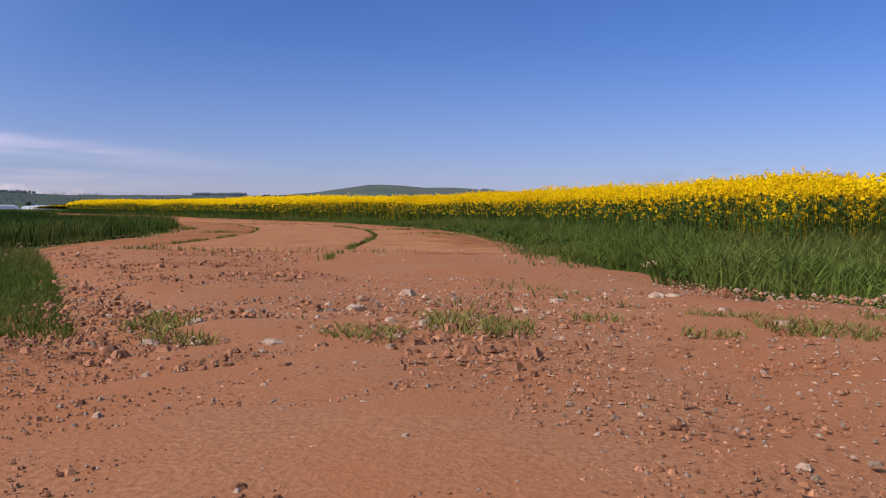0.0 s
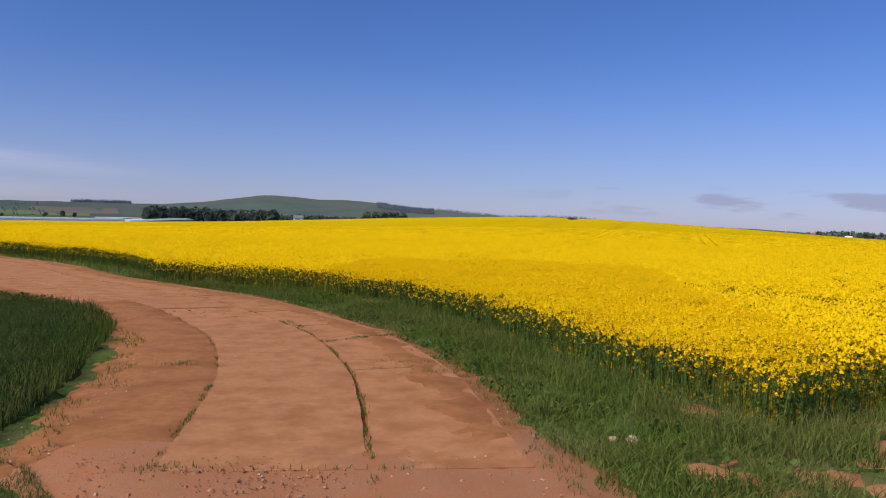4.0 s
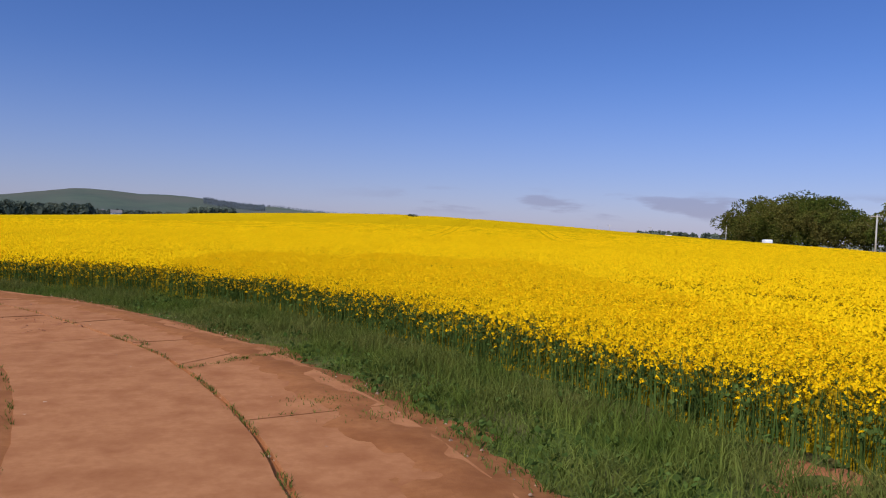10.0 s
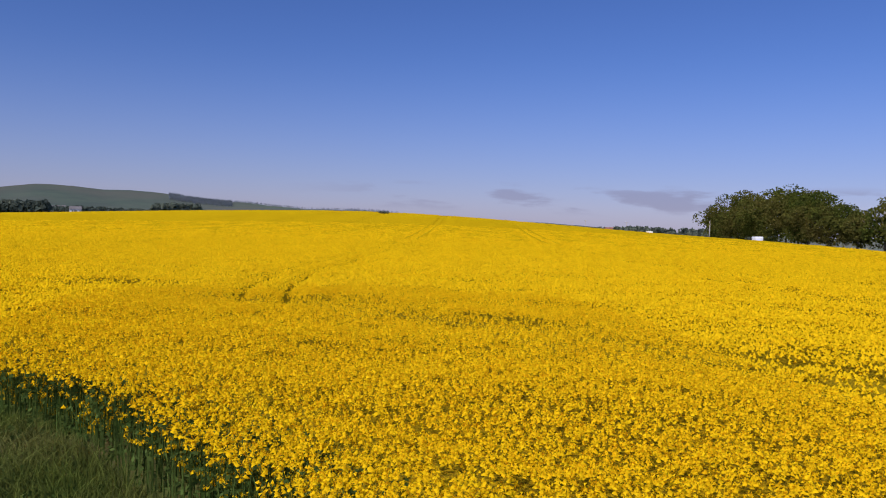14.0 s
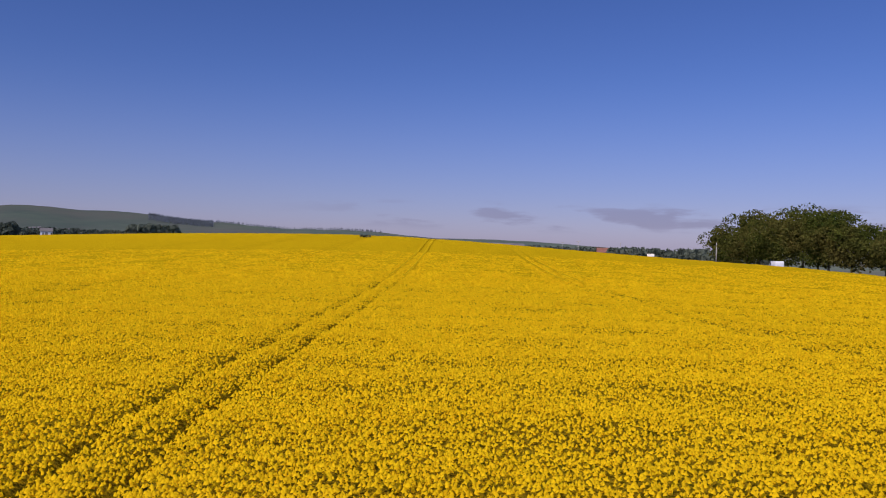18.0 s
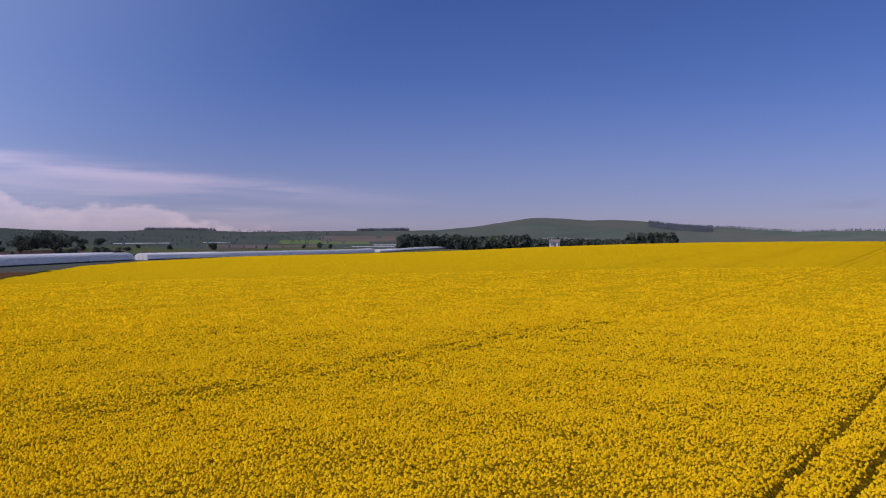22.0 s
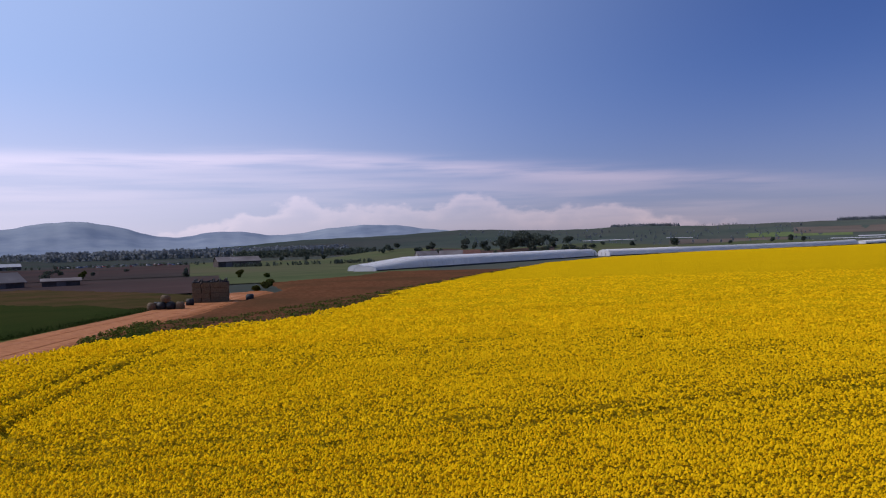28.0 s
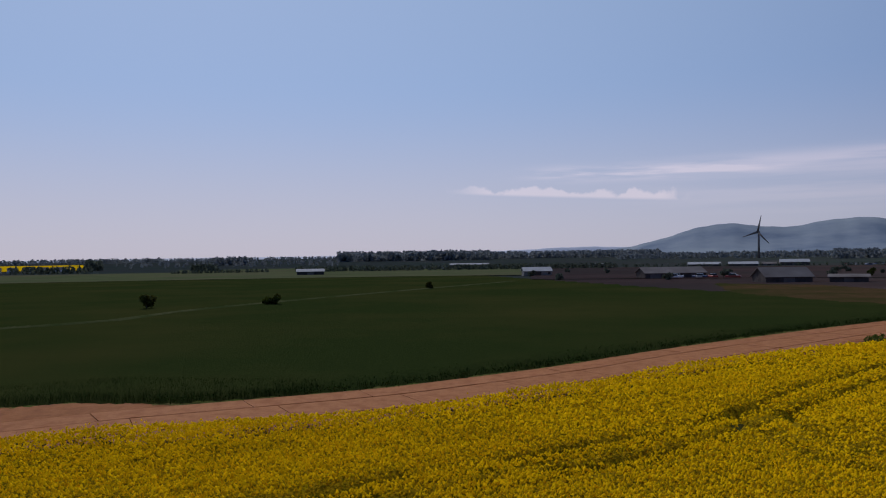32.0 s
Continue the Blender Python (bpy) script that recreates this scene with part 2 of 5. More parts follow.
# Flattened rape, its colour darkened to stand for shade among the stems.
M_FLATSHADE = material("flat_rape_shade", (0.028, 0.033, 0.010), (0.075, 0.070, 0.016), 6.0, 0.8, c=(0.055, 0.045, 0.012), cscale=0.6, bump=0.05, bscale=14, spec=0.0)
M_DRY = material("dry_weeds", (0.15, 0.15, 0.030), (0.26, 0.205, 0.062), 1.2, 0.8, island=0.35, translucent=0.2, spec=0.02)
M_TURF = material("turf", (0.055, 0.090, 0.018), (0.105, 0.135, 0.030), 5.0, 0.8, c=(0.14, 0.115, 0.045), cscale=0.5, bump=0.05, bscale=9, spec=0.0)
M_PALEGRASS = material("pale_grass", (0.050, 0.062, 0.026), (0.085, 0.088, 0.040), 1.5, 0.8, c=(0.036, 0.052, 0.017), cscale=0.12, spec=0.0)
M_WHEAT = material("cereal_leaves", (0.022, 0.044, 0.010), (0.043, 0.072, 0.015), 0.5, 0.8, island=0.3, translucent=0.08, spec=0.0)
M_WHEATSOIL = material("cereal_field", (0.019, 0.032, 0.009), (0.031, 0.044, 0.012), 9.0, 0.8, c=(0.042, 0.046, 0.014), cscale=0.03, bump=0.10, bscale=6, spec=0.0)
M_SOIL = material("ploughed_soil", (0.098, 0.042, 0.020), (0.155, 0.070, 0.036), 1.5, 0.8, c=(0.080, 0.046, 0.023), cscale=0.06, bump=0.08, bscale=4, spec=0.0)
M_PETAL = material("rape_blossom", (0.83, 0.495, 0.002), (0.91, 0.590, 0.003), 1.3, 0.8, c=(0.87, 0.545, 0.003), cscale=0.12, island=0.12, translucent=0.24, spec=0.0)
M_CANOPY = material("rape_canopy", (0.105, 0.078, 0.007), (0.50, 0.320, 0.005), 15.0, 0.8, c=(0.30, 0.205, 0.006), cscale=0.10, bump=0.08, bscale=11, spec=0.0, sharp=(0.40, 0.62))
M_CANOPYFAR = material("rape_blossom_sheet", (0.50, 0.305, 0.002), (0.79, 0.490, 0.003), 6.0, 0.8, c=(0.62, 0.380, 0.002), cscale=0.06, bump=0.20, bscale=6.0, spec=0.0, detail=9)
M_STEM = material("rape_leaves", (0.045, 0.080, 0.016), (0.10, 0.145, 0.034), 2.0, 0.9, island=0.35, translucent=0.15, spec=0.0)
# Ochre for far rut strips, duller than the blossom sheet.
M_RUT = material("rut_ochre", (0.36, 0.235, 0.003), (0.66, 0.43, 0.003), 7.0, 1.0, c=(0.48, 0.32, 0.003), cscale=0.35, bump=0.06, bscale=12, spec=0.0)
# Far leaves: blue-grey haze of distance is painted into the base colour.
M_HAZEWOOD = material("haze_tinted_leaves", (0.200, 0.228, 0.245), (0.245, 0.272, 0.280), 0.012, 0.95, island=0.12, spec=0.0, translucent=0.4)
M_LEAF = material("broad_leaves", (0.036, 0.058, 0.010), (0.105, 0.122, 0.020), 0.5, 0.9, c=(0.13, 0.110, 0.028), cscale=0.10, island=0.4, translucent=0.2, spec=0.02)
# Leaf green lifted and greyed; some distance haze sits in this colour.
M_DARKLEAF = material("far_leaves", (0.085, 0.108, 0.082), (0.150, 0.172, 0.122), 0.02, 0.95, island=0.4, spec=0.0, translucent=0.3)
M_BARK = material("bark", (0.10, 0.08, 0.06), (0.18, 0.15, 0.11), 4.0, 0.95, bump=0.03, bscale=12)
M_WOOD = material("grey_wood", (0.34, 0.31, 0.27), (0.45, 0.42, 0.38), 3.0, 0.85)
M_FILM = material("white_tunnel_film", (0.84, 0.84, 0.85), (0.91, 0.91, 0.91), 0.25, 0.6, c=(0.78, 0.79, 0.81), cscale=0.05, spec=0.2, translucent=0.5)
M_WHITE = material("white_paint", (0.76, 0.76, 0.76), (0.84, 0.84, 0.83), 2.0, 0.35, spec=0.5)
M_DARK = material("dark_glass", (0.02, 0.022, 0.025), (0.035, 0.037, 0.04), 2.0, 0.15, spec=0.5)
M_RUBBER = material("black_rubber", (0.02, 0.02, 0.02), (0.035, 0.035, 0.035), 8.0, 0.8)
M_ROOF = material("grey_sheet_roof", (0.17, 0.155, 0.15), (0.25, 0.23, 0.22), 0.6, 0.8, c=(0.14, 0.125, 0.118), cscale=0.15, spec=0.0)
M_ROOFPALE = material("pale_sheet_roof", (0.33, 0.345, 0.36), (0.42, 0.435, 0.45), 0.4, 0.8, spec=0.1)
M_WALLDARK = material("dark_shed_wall", (0.075, 0.064, 0.060), (0.12, 0.105, 0.098), 0.8, 0.8, spec=0.0)
M_WALLPALE = material("pale_render", (0.32, 0.30, 0.27), (0.42, 0.39, 0.36), 0.8, 0.9)
M_TERRACOTTA = material("red_roof", (0.24, 0.10, 0.07), (0.32, 0.15, 0.10), 0.8, 0.9)
M_BALE = material("straw_bale", (0.17, 0.11, 0.06), (0.27, 0.19, 0.10), 6.0, 0.95, island=0.2, bump=0.03, bscale=14)
M_WRAP = material("black_bale_wrap", (0.03, 0.03, 0.03), (0.06, 0.058, 0.055), 3.0, 0.6, spec=0.1)
M_TYRE = material("tyre_rubber", (0.04, 0.038, 0.036), (0.075, 0.07, 0.065), 6.0, 0.9)
M_ASPHALT = material("asphalt", (0.045, 0.045, 0.047), (0.065, 0.063, 0.062), 6.0, 0.9)
M_MEADOW = material("far_pasture", (0.062, 0.083, 0.040), (0.094, 0.112, 0.053), 0.05, 0.8, c=(0.105, 0.10, 0.060), cscale=0.008, spec=0.0)
M_LUSH = material("lush_pasture", (0.115, 0.165, 0.065), (0.15, 0.19, 0.075), 0.02, 0.95, spec=0.0)
M_FARSOIL = material("dark_far_soil", (0.115, 0.070, 0.058), (0.15, 0.098, 0.080), 0.03, 1.0, c=(0.095, 0.078, 0.064), cscale=0.01, spec=0.0)
M_THIN = material("thin_cereal", (0.060, 0.046, 0.020), (0.095, 0.056, 0.030), 0.35, 0.8, c=(0.036, 0.042, 0.013), cscale=0.05, bump=0.08, bscale=4, spec=0.0)
# Bare soil paled by painted haze rather than by its own tone.
M_HAZESOIL = material("haze_tinted_soil", (0.13, 0.105, 0.085), (0.165, 0.135, 0.11), 0.01, 1.0, spec=0.0)
# Farmland, hill and moor colours carry aerial haze, bluer and paler with distance.
M_PLAIN = material("far_farmland", (0.078, 0.098, 0.072), (0.110, 0.124, 0.090), 0.012, 1.0, c=(0.120, 0.108, 0.092), cscale=0.005, spec=0.0)
M_HILL = material("haze_green_hill", (0.066, 0.090, 0.074), (0.094, 0.117, 0.088), 0.010, 1.0, c=(0.10, 0.10, 0.085), cscale=0.003, spec=0.0, detail=8)
M_MOOR = material("haze_blue_moor", (0.17, 0.22, 0.29), (0.25, 0.30, 0.36), 0.006, 0.8, c=(0.29, 0.34, 0.38), cscale=0.0022, spec=0.0, detail=8)
M_FARHAZE = material("haze_pale_hill", (0.60, 0.64, 0.72), (0.64, 0.68, 0.75), 0.001, 0.8, spec=0.0)
M_PAINT = [material("paint_" + n, a, b, 3.0, 0.4, spec=0.5) for n, a, b in (("white", (0.7, 0.7, 0.7), (0.78, 0.78, 0.78)), ("red", (0.3, 0.04, 0.03), (0.36, 0.06, 0.04)), ("silver", (0.38, 0.39, 0.4), (0.44, 0.45, 0.46)), ("blue", (0.06, 0.1, 0.2), (0.08, 0.13, 0.25)))]


# ---------------------------------------------------------------- helpers
def ground_z(x, y):
    """The lie of the land: a low dome in the rape field, falling away gently to the west."""
    x, y = np.asarray(x, float), np.asarray(y, float)
    dx, dy = x - 71, y - 257
    al, ac = -0.174 * dx + 0.985 * dy, 0.985 * dx + 0.174 * dy
    z = 5.74 * np.exp(-al ** 2 / 2 / np.where(al < 0, 78.0, 300.0) ** 2 - ac ** 2 / 2 / np.where(ac < 0, 60.0, 40.0) ** 2)
    s = np.maximum(-x - 25, 0)
    return z - 12 * (1 - np.exp(-s * s / (s + 60) * 0.016 / 12))


def gz(x, y):
    return float(ground_z(x, y))


def mesh(name, V, F, mat, smooth=False):
    """A mesh from numpy arrays: V (n, 3), F (m, 3 or 4)."""
    V, F = np.asarray(V, np.float32), np.asarray(F, np.int32)
    me = bpy.data.meshes.new(name)
    k = F.shape[1]
    me.vertices.add(len(V))
    me.vertices.foreach_set("co", V.ravel())
    me.loops.add(F.size)
    me.loops.foreach_set("vertex_index", F.ravel())
    me.polygons.add(len(F))
    me.polygons.foreach_set("loop_start", np.arange(0, F.size, k, dtype=np.int32))
    me.polygons.foreach_set("use_smooth", np.full(len(F), smooth))
    me.update(calc_edges=True)
    me.materials.append(mat)
    return me


def bm_mesh(name, bm, mat, smooth=False):
    me = bpy.data.meshes.new(name)
    bmesh.ops.recalc_face_normals(bm, faces=bm.faces)
    for f in bm.faces:
        f.smooth = smooth
    bm.to_mesh(me)
    bm.free()
    me.materials.append(mat)
    return me


def part(name, data, parent, m=None, label=""):
    ob = new(name, data)
    ob.parent = parent
    if m is not None:
        ob.matrix_local = m
    return tagged(ob, label)


def thing(name, label, category, group="", kind="", at=None):
    ob = new(name)
    if at is not None:
        ob.matrix_world = at
    return tagged(ob, label, category, group, kind)


def box(bm, x0, y0, z0, x1, y1, z1, m=None):
    r = bmesh.ops.create_cube(bm, size=1)["verts"]
    t = Matrix.Translation(((x0 + x1) / 2, (y0 + y1) / 2, (z0 + z1) / 2)) @ Matrix.Diagonal((x1 - x0, y1 - y0, z1 - z0, 1))
    bmesh.ops.transform(bm, matrix=(m or Matrix()) @ t, verts=r)
    return r


def bevel_all(bm, w, seg=1):
    bmesh.ops.bevel(bm, geom=bm.edges[:], offset=w, segments=seg, affect='EDGES', profile=0.6)


def rod(bm, a, b, r0, r1, n=8):
    a, b = Vector(a), Vector(b)
    v = bmesh.ops.create_cone(bm, cap_ends=True, segments=n, radius1=r0, radius2=r1, depth=(b - a).length)["verts"]
    bmesh.ops.transform(bm, matrix=Matrix.Translation((a + b) / 2) @ (b - a).to_track_quat("Z", "Y").to_matrix().to_4x4(), verts=v)
    return v


def sheet(name, x0, y0, x1, y1, step, mat, lift, keep=None, wobble=0.0, seed=0):
    """A regular draped sheet over a rectangle of the plan; keep(x, y) picks its cells."""
    nx, ny = max(2, int((x1 - x0) / step) + 1), max(2, int((y1 - y0) / step) + 1)
    X, Y = np.meshgrid(np.linspace(x0, x1, nx), np.linspace(y0, y1, ny))
    Z = ground_z(X, Y) + (lift(X, Y) if callable(lift) else lift)
    if wobble:
        Z = Z + np.random.RandomState(seed).normal(0, wobble, X.shape)
    i = np.arange(nx * ny).reshape(ny, nx)
    F = np.stack([i[:-1, :-1], i[:-1, 1:], i[1:, 1:], i[1:, :-1]], -1).reshape(-1, 4)
    if keep is not None:
        cx, cy = (X[:-1, :-1] + X[1:, 1:]) / 2, (Y[:-1, :-1] + Y[1:, 1:]) / 2
        F = F[keep(cx.ravel(), cy.ravel())]
    return mesh(name, np.stack([X, Y, Z], -1).reshape(-1, 3), F, mat, True)


def inside(poly, x, y):
    x, y = np.asarray(x), np.asarray(y)
    r = np.zeros(x.shape, bool)
    n = len(poly)
    for i in range(n):
        (ax, ay), (bx, by) = poly[i], poly[(i + 1) % n]
        if ay != by:
            r ^= ((ay > y) != (by > y)) & (x < (bx - ax) * (y - ay) / (by - ay) + ax)
    return r


def away(line, x, y):
    """How far points lie from a line through the given places."""
    x, y = np.asarray(x, float), np.asarray(y, float)
    d = np.full(x.shape, 1e9)
    for (ax, ay), (bx, by) in zip(line[:-1], line[1:]):
        ux, uy = bx - ax, by - ay
        t = np.clip(((x - ax) * ux + (y - ay) * uy) / (ux * ux + uy * uy), 0, 1)
        d = np.minimum(d, np.hypot(x - ax - t * ux, y - ay - t * uy))
    return d


def smooth_line(pts, n=8):
    """A rounded line through the given places."""
    P = [pts[0]] + list(pts) + [pts[-1]]
    out = []
    for i in range(1, len(P) - 2):
        p = [np.array(q, float) for q in P[i - 1:i + 3]]
        for k in range(n):
            t = k / n
            out.append(tuple(0.5 * (2 * p[1] + (p[2] - p[0]) * t + (2 * p[0] - 5 * p[1] + 4 * p[2] - p[3]) * t * t + (3 * p[1] - p[0] - 3 * p[2] + p[3]) * t ** 3)))
    return out + [tuple(map(float, pts[-1]))]


def signed(poly, x, y):
    """Distance inside a plan outline (outside: minus)."""
    d = away(list(poly) + [poly[0]], x, y)
    return np.where(inside(poly, x, y), d, -d)


def sink(d, w=0.5, low=-0.35):
    """1 well inside an edge, falling below the turf beyond it."""
    return np.clip(d / w, low, 1)


def scatter(x0, y0, x1, y1, per_m2, seed, keep):
    r = np.random.RandomState(seed)
    n = int((x1 - x0) * (y1 - y0) * per_m2)
    x, y = r.uniform(x0, x1, n), r.uniform(y0, y1, n)
    k = keep(x, y)
    return x[k], y[k], r


def blades(name, x, y, z, tall, wide, lean, mat, r):
    """Grass blades, each bent once: five corners, two faces as triangles and a quad split."""
    n = len(x)
    a = r.uniform(0, 2 * np.pi, n)
    hgt, wd, ln = tall * r.uniform(0.55, 1.25, n), wide * r.uniform(0.7, 1.3, n), lean * r.uniform(0.2, 1.3, n)
    b = a + r.uniform(-1.2, 1.2, n)
    ca, sa, cb, sb = np.cos(a), np.sin(a), np.cos(b), np.sin(b)
    V = np.zeros((n, 5, 3))
    for i, (side, up, out) in enumerate(((-1, 0, 0), (1, 0, 0), (0.8, 0.55, 0.3), (-0.8, 0.55, 0.3), (0, 1, 1))):
        V[:, i, 0] = x + side * wd / 2 * -sa + out * ln * hgt * cb
        V[:, i, 1] = y + side * wd / 2 * ca + out * ln * hgt * sb
        V[:, i, 2] = z + up * hgt
    base = np.arange(n)[:, None] * 5
    F = np.concatenate([base + np.array([0, 1, 2]), base + np.array([0, 2, 3]), base + np.array([3, 2, 4])])
    return mesh(name, V.reshape(-1, 3), F, mat)


def tufts(name, P, size, flat, petals, r, mat, radius, deep):
    """Clusters of small tilted leaves or petals round the places P."""
    n = len(P)
    c = np.repeat(np.asarray(P, float), petals, 0)
    N = len(c)
    d = r.normal(0, 1, (N, 3))
    d /= np.linalg.norm(d, axis=1)[:, None] + 1e-9
    rad = r.uniform(0.35, 1.0, N)[:, None] ** 0.5
    rr, dd = np.broadcast_to(radius, n), np.broadcast_to(deep, n)
    c = c + d * rad * np.stack([np.repeat(rr, petals), np.repeat(rr, petals), np.repeat(dd, petals)], 1)
    nrm = d * (1 - flat) + r.normal(0, 0.45, (N, 3)) + np.array([0, 0, flat])
    nrm /= np.linalg.norm(nrm, axis=1)[:, None] + 1e-9
    u = np.cross(nrm, r.normal(0, 1, (N, 3)))
    u /= np.linalg.norm(u, axis=1)[:, None] + 1e-9
    v = np.cross(nrm, u)
    s = (np.repeat(np.broadcast_to(size, n), petals) * r.uniform(0.6, 1.3, N) / 2)[:, None]
    V = np.stack([c - u * s, c - v * s * 0.8, c + u * s, c + v * s * 0.8], 1).reshape(-1, 3)
    return mesh(name, V, np.arange(N * 4).reshape(N, 4), mat)


# ---------------------------------------------------------------- plan
TRACK = smooth_line([(-2.4, 3.0), (-2.4, 6.5), (-2.45, 10.5), (-2.46, 14.0), (-2.62, 17.0), (-3.25, 20.7), (-4.15, 23.6), (-7.2, 30.2), (-11.8, 36.2), (-15.7, 41.2), (-19.0, 46.6), (-22.2, 51.6), (-27.2, 57.0), (-30.7, 60.5), (-34.5, 63.6), (-38.9, 67.4), (-51.0, 78.8), (-66.0, 94.0), (-80.0, 107.0), (-96.0, 121.0)], 8)
TRACK_HALF = 3.72
CROP = [(5.3, 12.0), (4.5, 14.4), (3.9, 17.5), (3.2, 21), (2.0, 26), (0.3, 31), (-2.2, 35), (-7.1, 38.5), (-10.8, 41.5), (-12.2, 45.6), (-14.2, 50.0), (-17.4, 54.3), (-22.8, 59.7), (-29.0, 65.6), (-35.5, 74), (-38, 83), (-38.5, 91), (-45, 101.5), (-61, 125), (-86, 168), (-118, 225), (-140, 290), (-150, 380), (-100, 470), (0, 520), (120, 480), (170, 400), (186, 290), (149, 190), (105, 104), (65, 34), (40, -6), (24, -8), (15, 1), (11, 8.6), (9.6, 12.2), (8.0, 13.4), (6.6, 12.6)]
RUTS = [  # tramline pairs: the headland and those that leave it
    smooth_line([(12.0, 12.6), (12.9, 16.5), (13.5, 20.5), (13.1, 24.4), (12.4, 27.4), (11.6, 30.2), (10.5, 33.0), (8.6, 36.3), (6.0, 40.6), (3.4, 44.3), (0.0, 47.9), (-4.4, 52.1), (-7.6, 55.5), (-10.2, 59.2), (-13.9, 62.8), (-16.9, 64.9), (-20.7, 67.9), (-23.4, 70.3), (-26.4, 73.0), (-29.4, 76.2), (-33, 81)], 5),
    smooth_line([(4.7, 41.6), (5.3, 45.0), (6.4, 48.5), (8.6, 54.2), (11.3, 60.2), (14.5, 67.0), (18.3, 75.0), (22.7, 84.6), (31.6, 104.2), (69.0, 188.0), (92, 240)], 5),
    smooth_line([(-15.6, 63.6), (-13.4, 63.5), (-11.2, 63.9), (-9.4, 65.0), (-7.4, 68.0), (-6.0, 70.1), (-4.4, 72.7), (-2.6, 76.2), (-0.8, 79.8), (2.2, 86.1), (5.4, 93.0), (10.6, 102.6), (16.2, 112.8), (23.5, 129.0), (36.0, 154.0), (66.0, 221.0), (85, 264)], 5),
    smooth_line([(-27.5, 75.0), (-23.2, 79.0), (-19.2, 84.8), (-16.4, 89.4), (-12.2, 95.8), (-9.6, 100.2), (-2.0, 116.0), (5.2, 129.6), (14.2, 147.0), (22.0, 158.5), (43.0, 202.0), (60, 237)], 5),
    smooth_line([(-31.0, 98.0), (-24.0, 106.0), (-19.0, 114.0), (-13.0, 123.6), (-8.0, 133.6), (-5.0, 139.6), (10.0, 168.0), (40, 226)], 5),
    smooth_line([(12.6, 26.6), (15.4, 27.2), (18.4, 28.8), (22.0, 33.4), (26.4, 43.4), (31.6, 56.0), (38.0, 73.4), (45.4, 94.0), (80, 170)], 5),
]
GAUGE = 0.70
RUT_WIDE = (0.25, 0.07, 0.19, 0.16, 0.14, 0.12)
TRODDEN = [(-15.2, 63.2, 0.5), (13.4, 19.0, 0.7)]  # bare spots where the wheelings meet
FLIGHT = [(0, 15), (3, 27), (8, 42), (11, 58)]
NEARPART = [(0.5, 17), (3, 27), (6.5, 38)]


def ruts_at(x, y):
    """How far from the nearest wheel rut."""
    d = np.full(np.shape(x), 1e9)
    for line in RUTS:
        d = np.minimum(d, np.abs(away(line, x, y) - GAUGE))
    return d


def in_crop(x, y):
    return inside(CROP, x, y)


CROP_EDGE = CROP[-7:] + CROP[:18]


# ---------------------------------------------------------------- the ground, one sheet out to the horizon
rings = np.concatenate([np.linspace(0, 120, 61), 120 * np.exp(np.linspace(0.02, math.log(4700 / 120), 90))])
turns = np.linspace(0, 2 * np.pi, 241)[:-1]
RR, TT = np.meshgrid(rings, turns, indexing="ij")
GX, GY = RR * np.cos(TT), 45 + RR * np.sin(TT)
GZ = ground_z(GX, GY) - 0.25 * np.exp(-(RR / 150) ** 2) - 0.03
gi = np.arange(RR.size).reshape(RR.shape)
gj = np.roll(gi, -1, 1)
ground = tagged(new("ground", mesh("ground", np.stack([GX, GY, GZ], -1).reshape(-1, 3), np.stack([gi[:-1], gi[1:], gj[1:], gj[:-1]], -1).reshape(-1, 4), M_PLAIN, True)), "hazy patchwork of farmland reaching the horizon", "ground", kind="structure")


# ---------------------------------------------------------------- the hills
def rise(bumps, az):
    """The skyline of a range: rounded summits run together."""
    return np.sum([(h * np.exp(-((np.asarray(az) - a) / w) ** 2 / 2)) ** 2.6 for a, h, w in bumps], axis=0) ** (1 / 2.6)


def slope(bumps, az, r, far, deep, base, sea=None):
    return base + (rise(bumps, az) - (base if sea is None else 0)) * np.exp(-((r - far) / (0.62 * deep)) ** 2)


def upland(name, label, mat, az0, az1, far, deep, bumps, base=-14.0, ripple=0.0, seed=1, sea=None):
    """One range of hills round part of the horizon."""
    n, k = 240, 30
    A, D = np.meshgrid(np.linspace(az0, az1, n), far + deep * np.linspace(-1.05, 1.2, k), indexing="ij")
    Z = slope(bumps, A, D, far, deep, base, sea)
    Z = Z + ripple * (np.sin(A * 2.3 + seed) + 0.6 * np.sin(A * 5.1 + seed * 3) + 0.8 * np.sin(D * 0.012 + A)) * np.clip((Z - base) / 40, 0, 1)
    X, Y = 11 - np.sin(np.radians(A)) * D, 57 + np.cos(np.radians(A)) * D
    i = np.arange(n * k).reshape(n, k)
    F = np.stack([i[:-1, :-1], i[:-1, 1:], i[1:, 1:], i[1:, :-1]], -1).reshape(-1, 4)
    return tagged(new(name, mesh(name, np.stack([X, Y, Z], -1).reshape(-1, 3), F, mat, True)), label, "hill", kind="structure")


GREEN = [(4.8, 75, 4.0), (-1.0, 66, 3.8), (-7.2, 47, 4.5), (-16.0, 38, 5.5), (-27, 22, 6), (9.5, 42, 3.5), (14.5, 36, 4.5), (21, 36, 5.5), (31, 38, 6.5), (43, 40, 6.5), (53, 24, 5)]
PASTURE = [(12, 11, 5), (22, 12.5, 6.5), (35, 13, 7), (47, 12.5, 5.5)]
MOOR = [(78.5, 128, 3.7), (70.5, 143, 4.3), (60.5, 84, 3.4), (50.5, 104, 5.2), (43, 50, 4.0)]


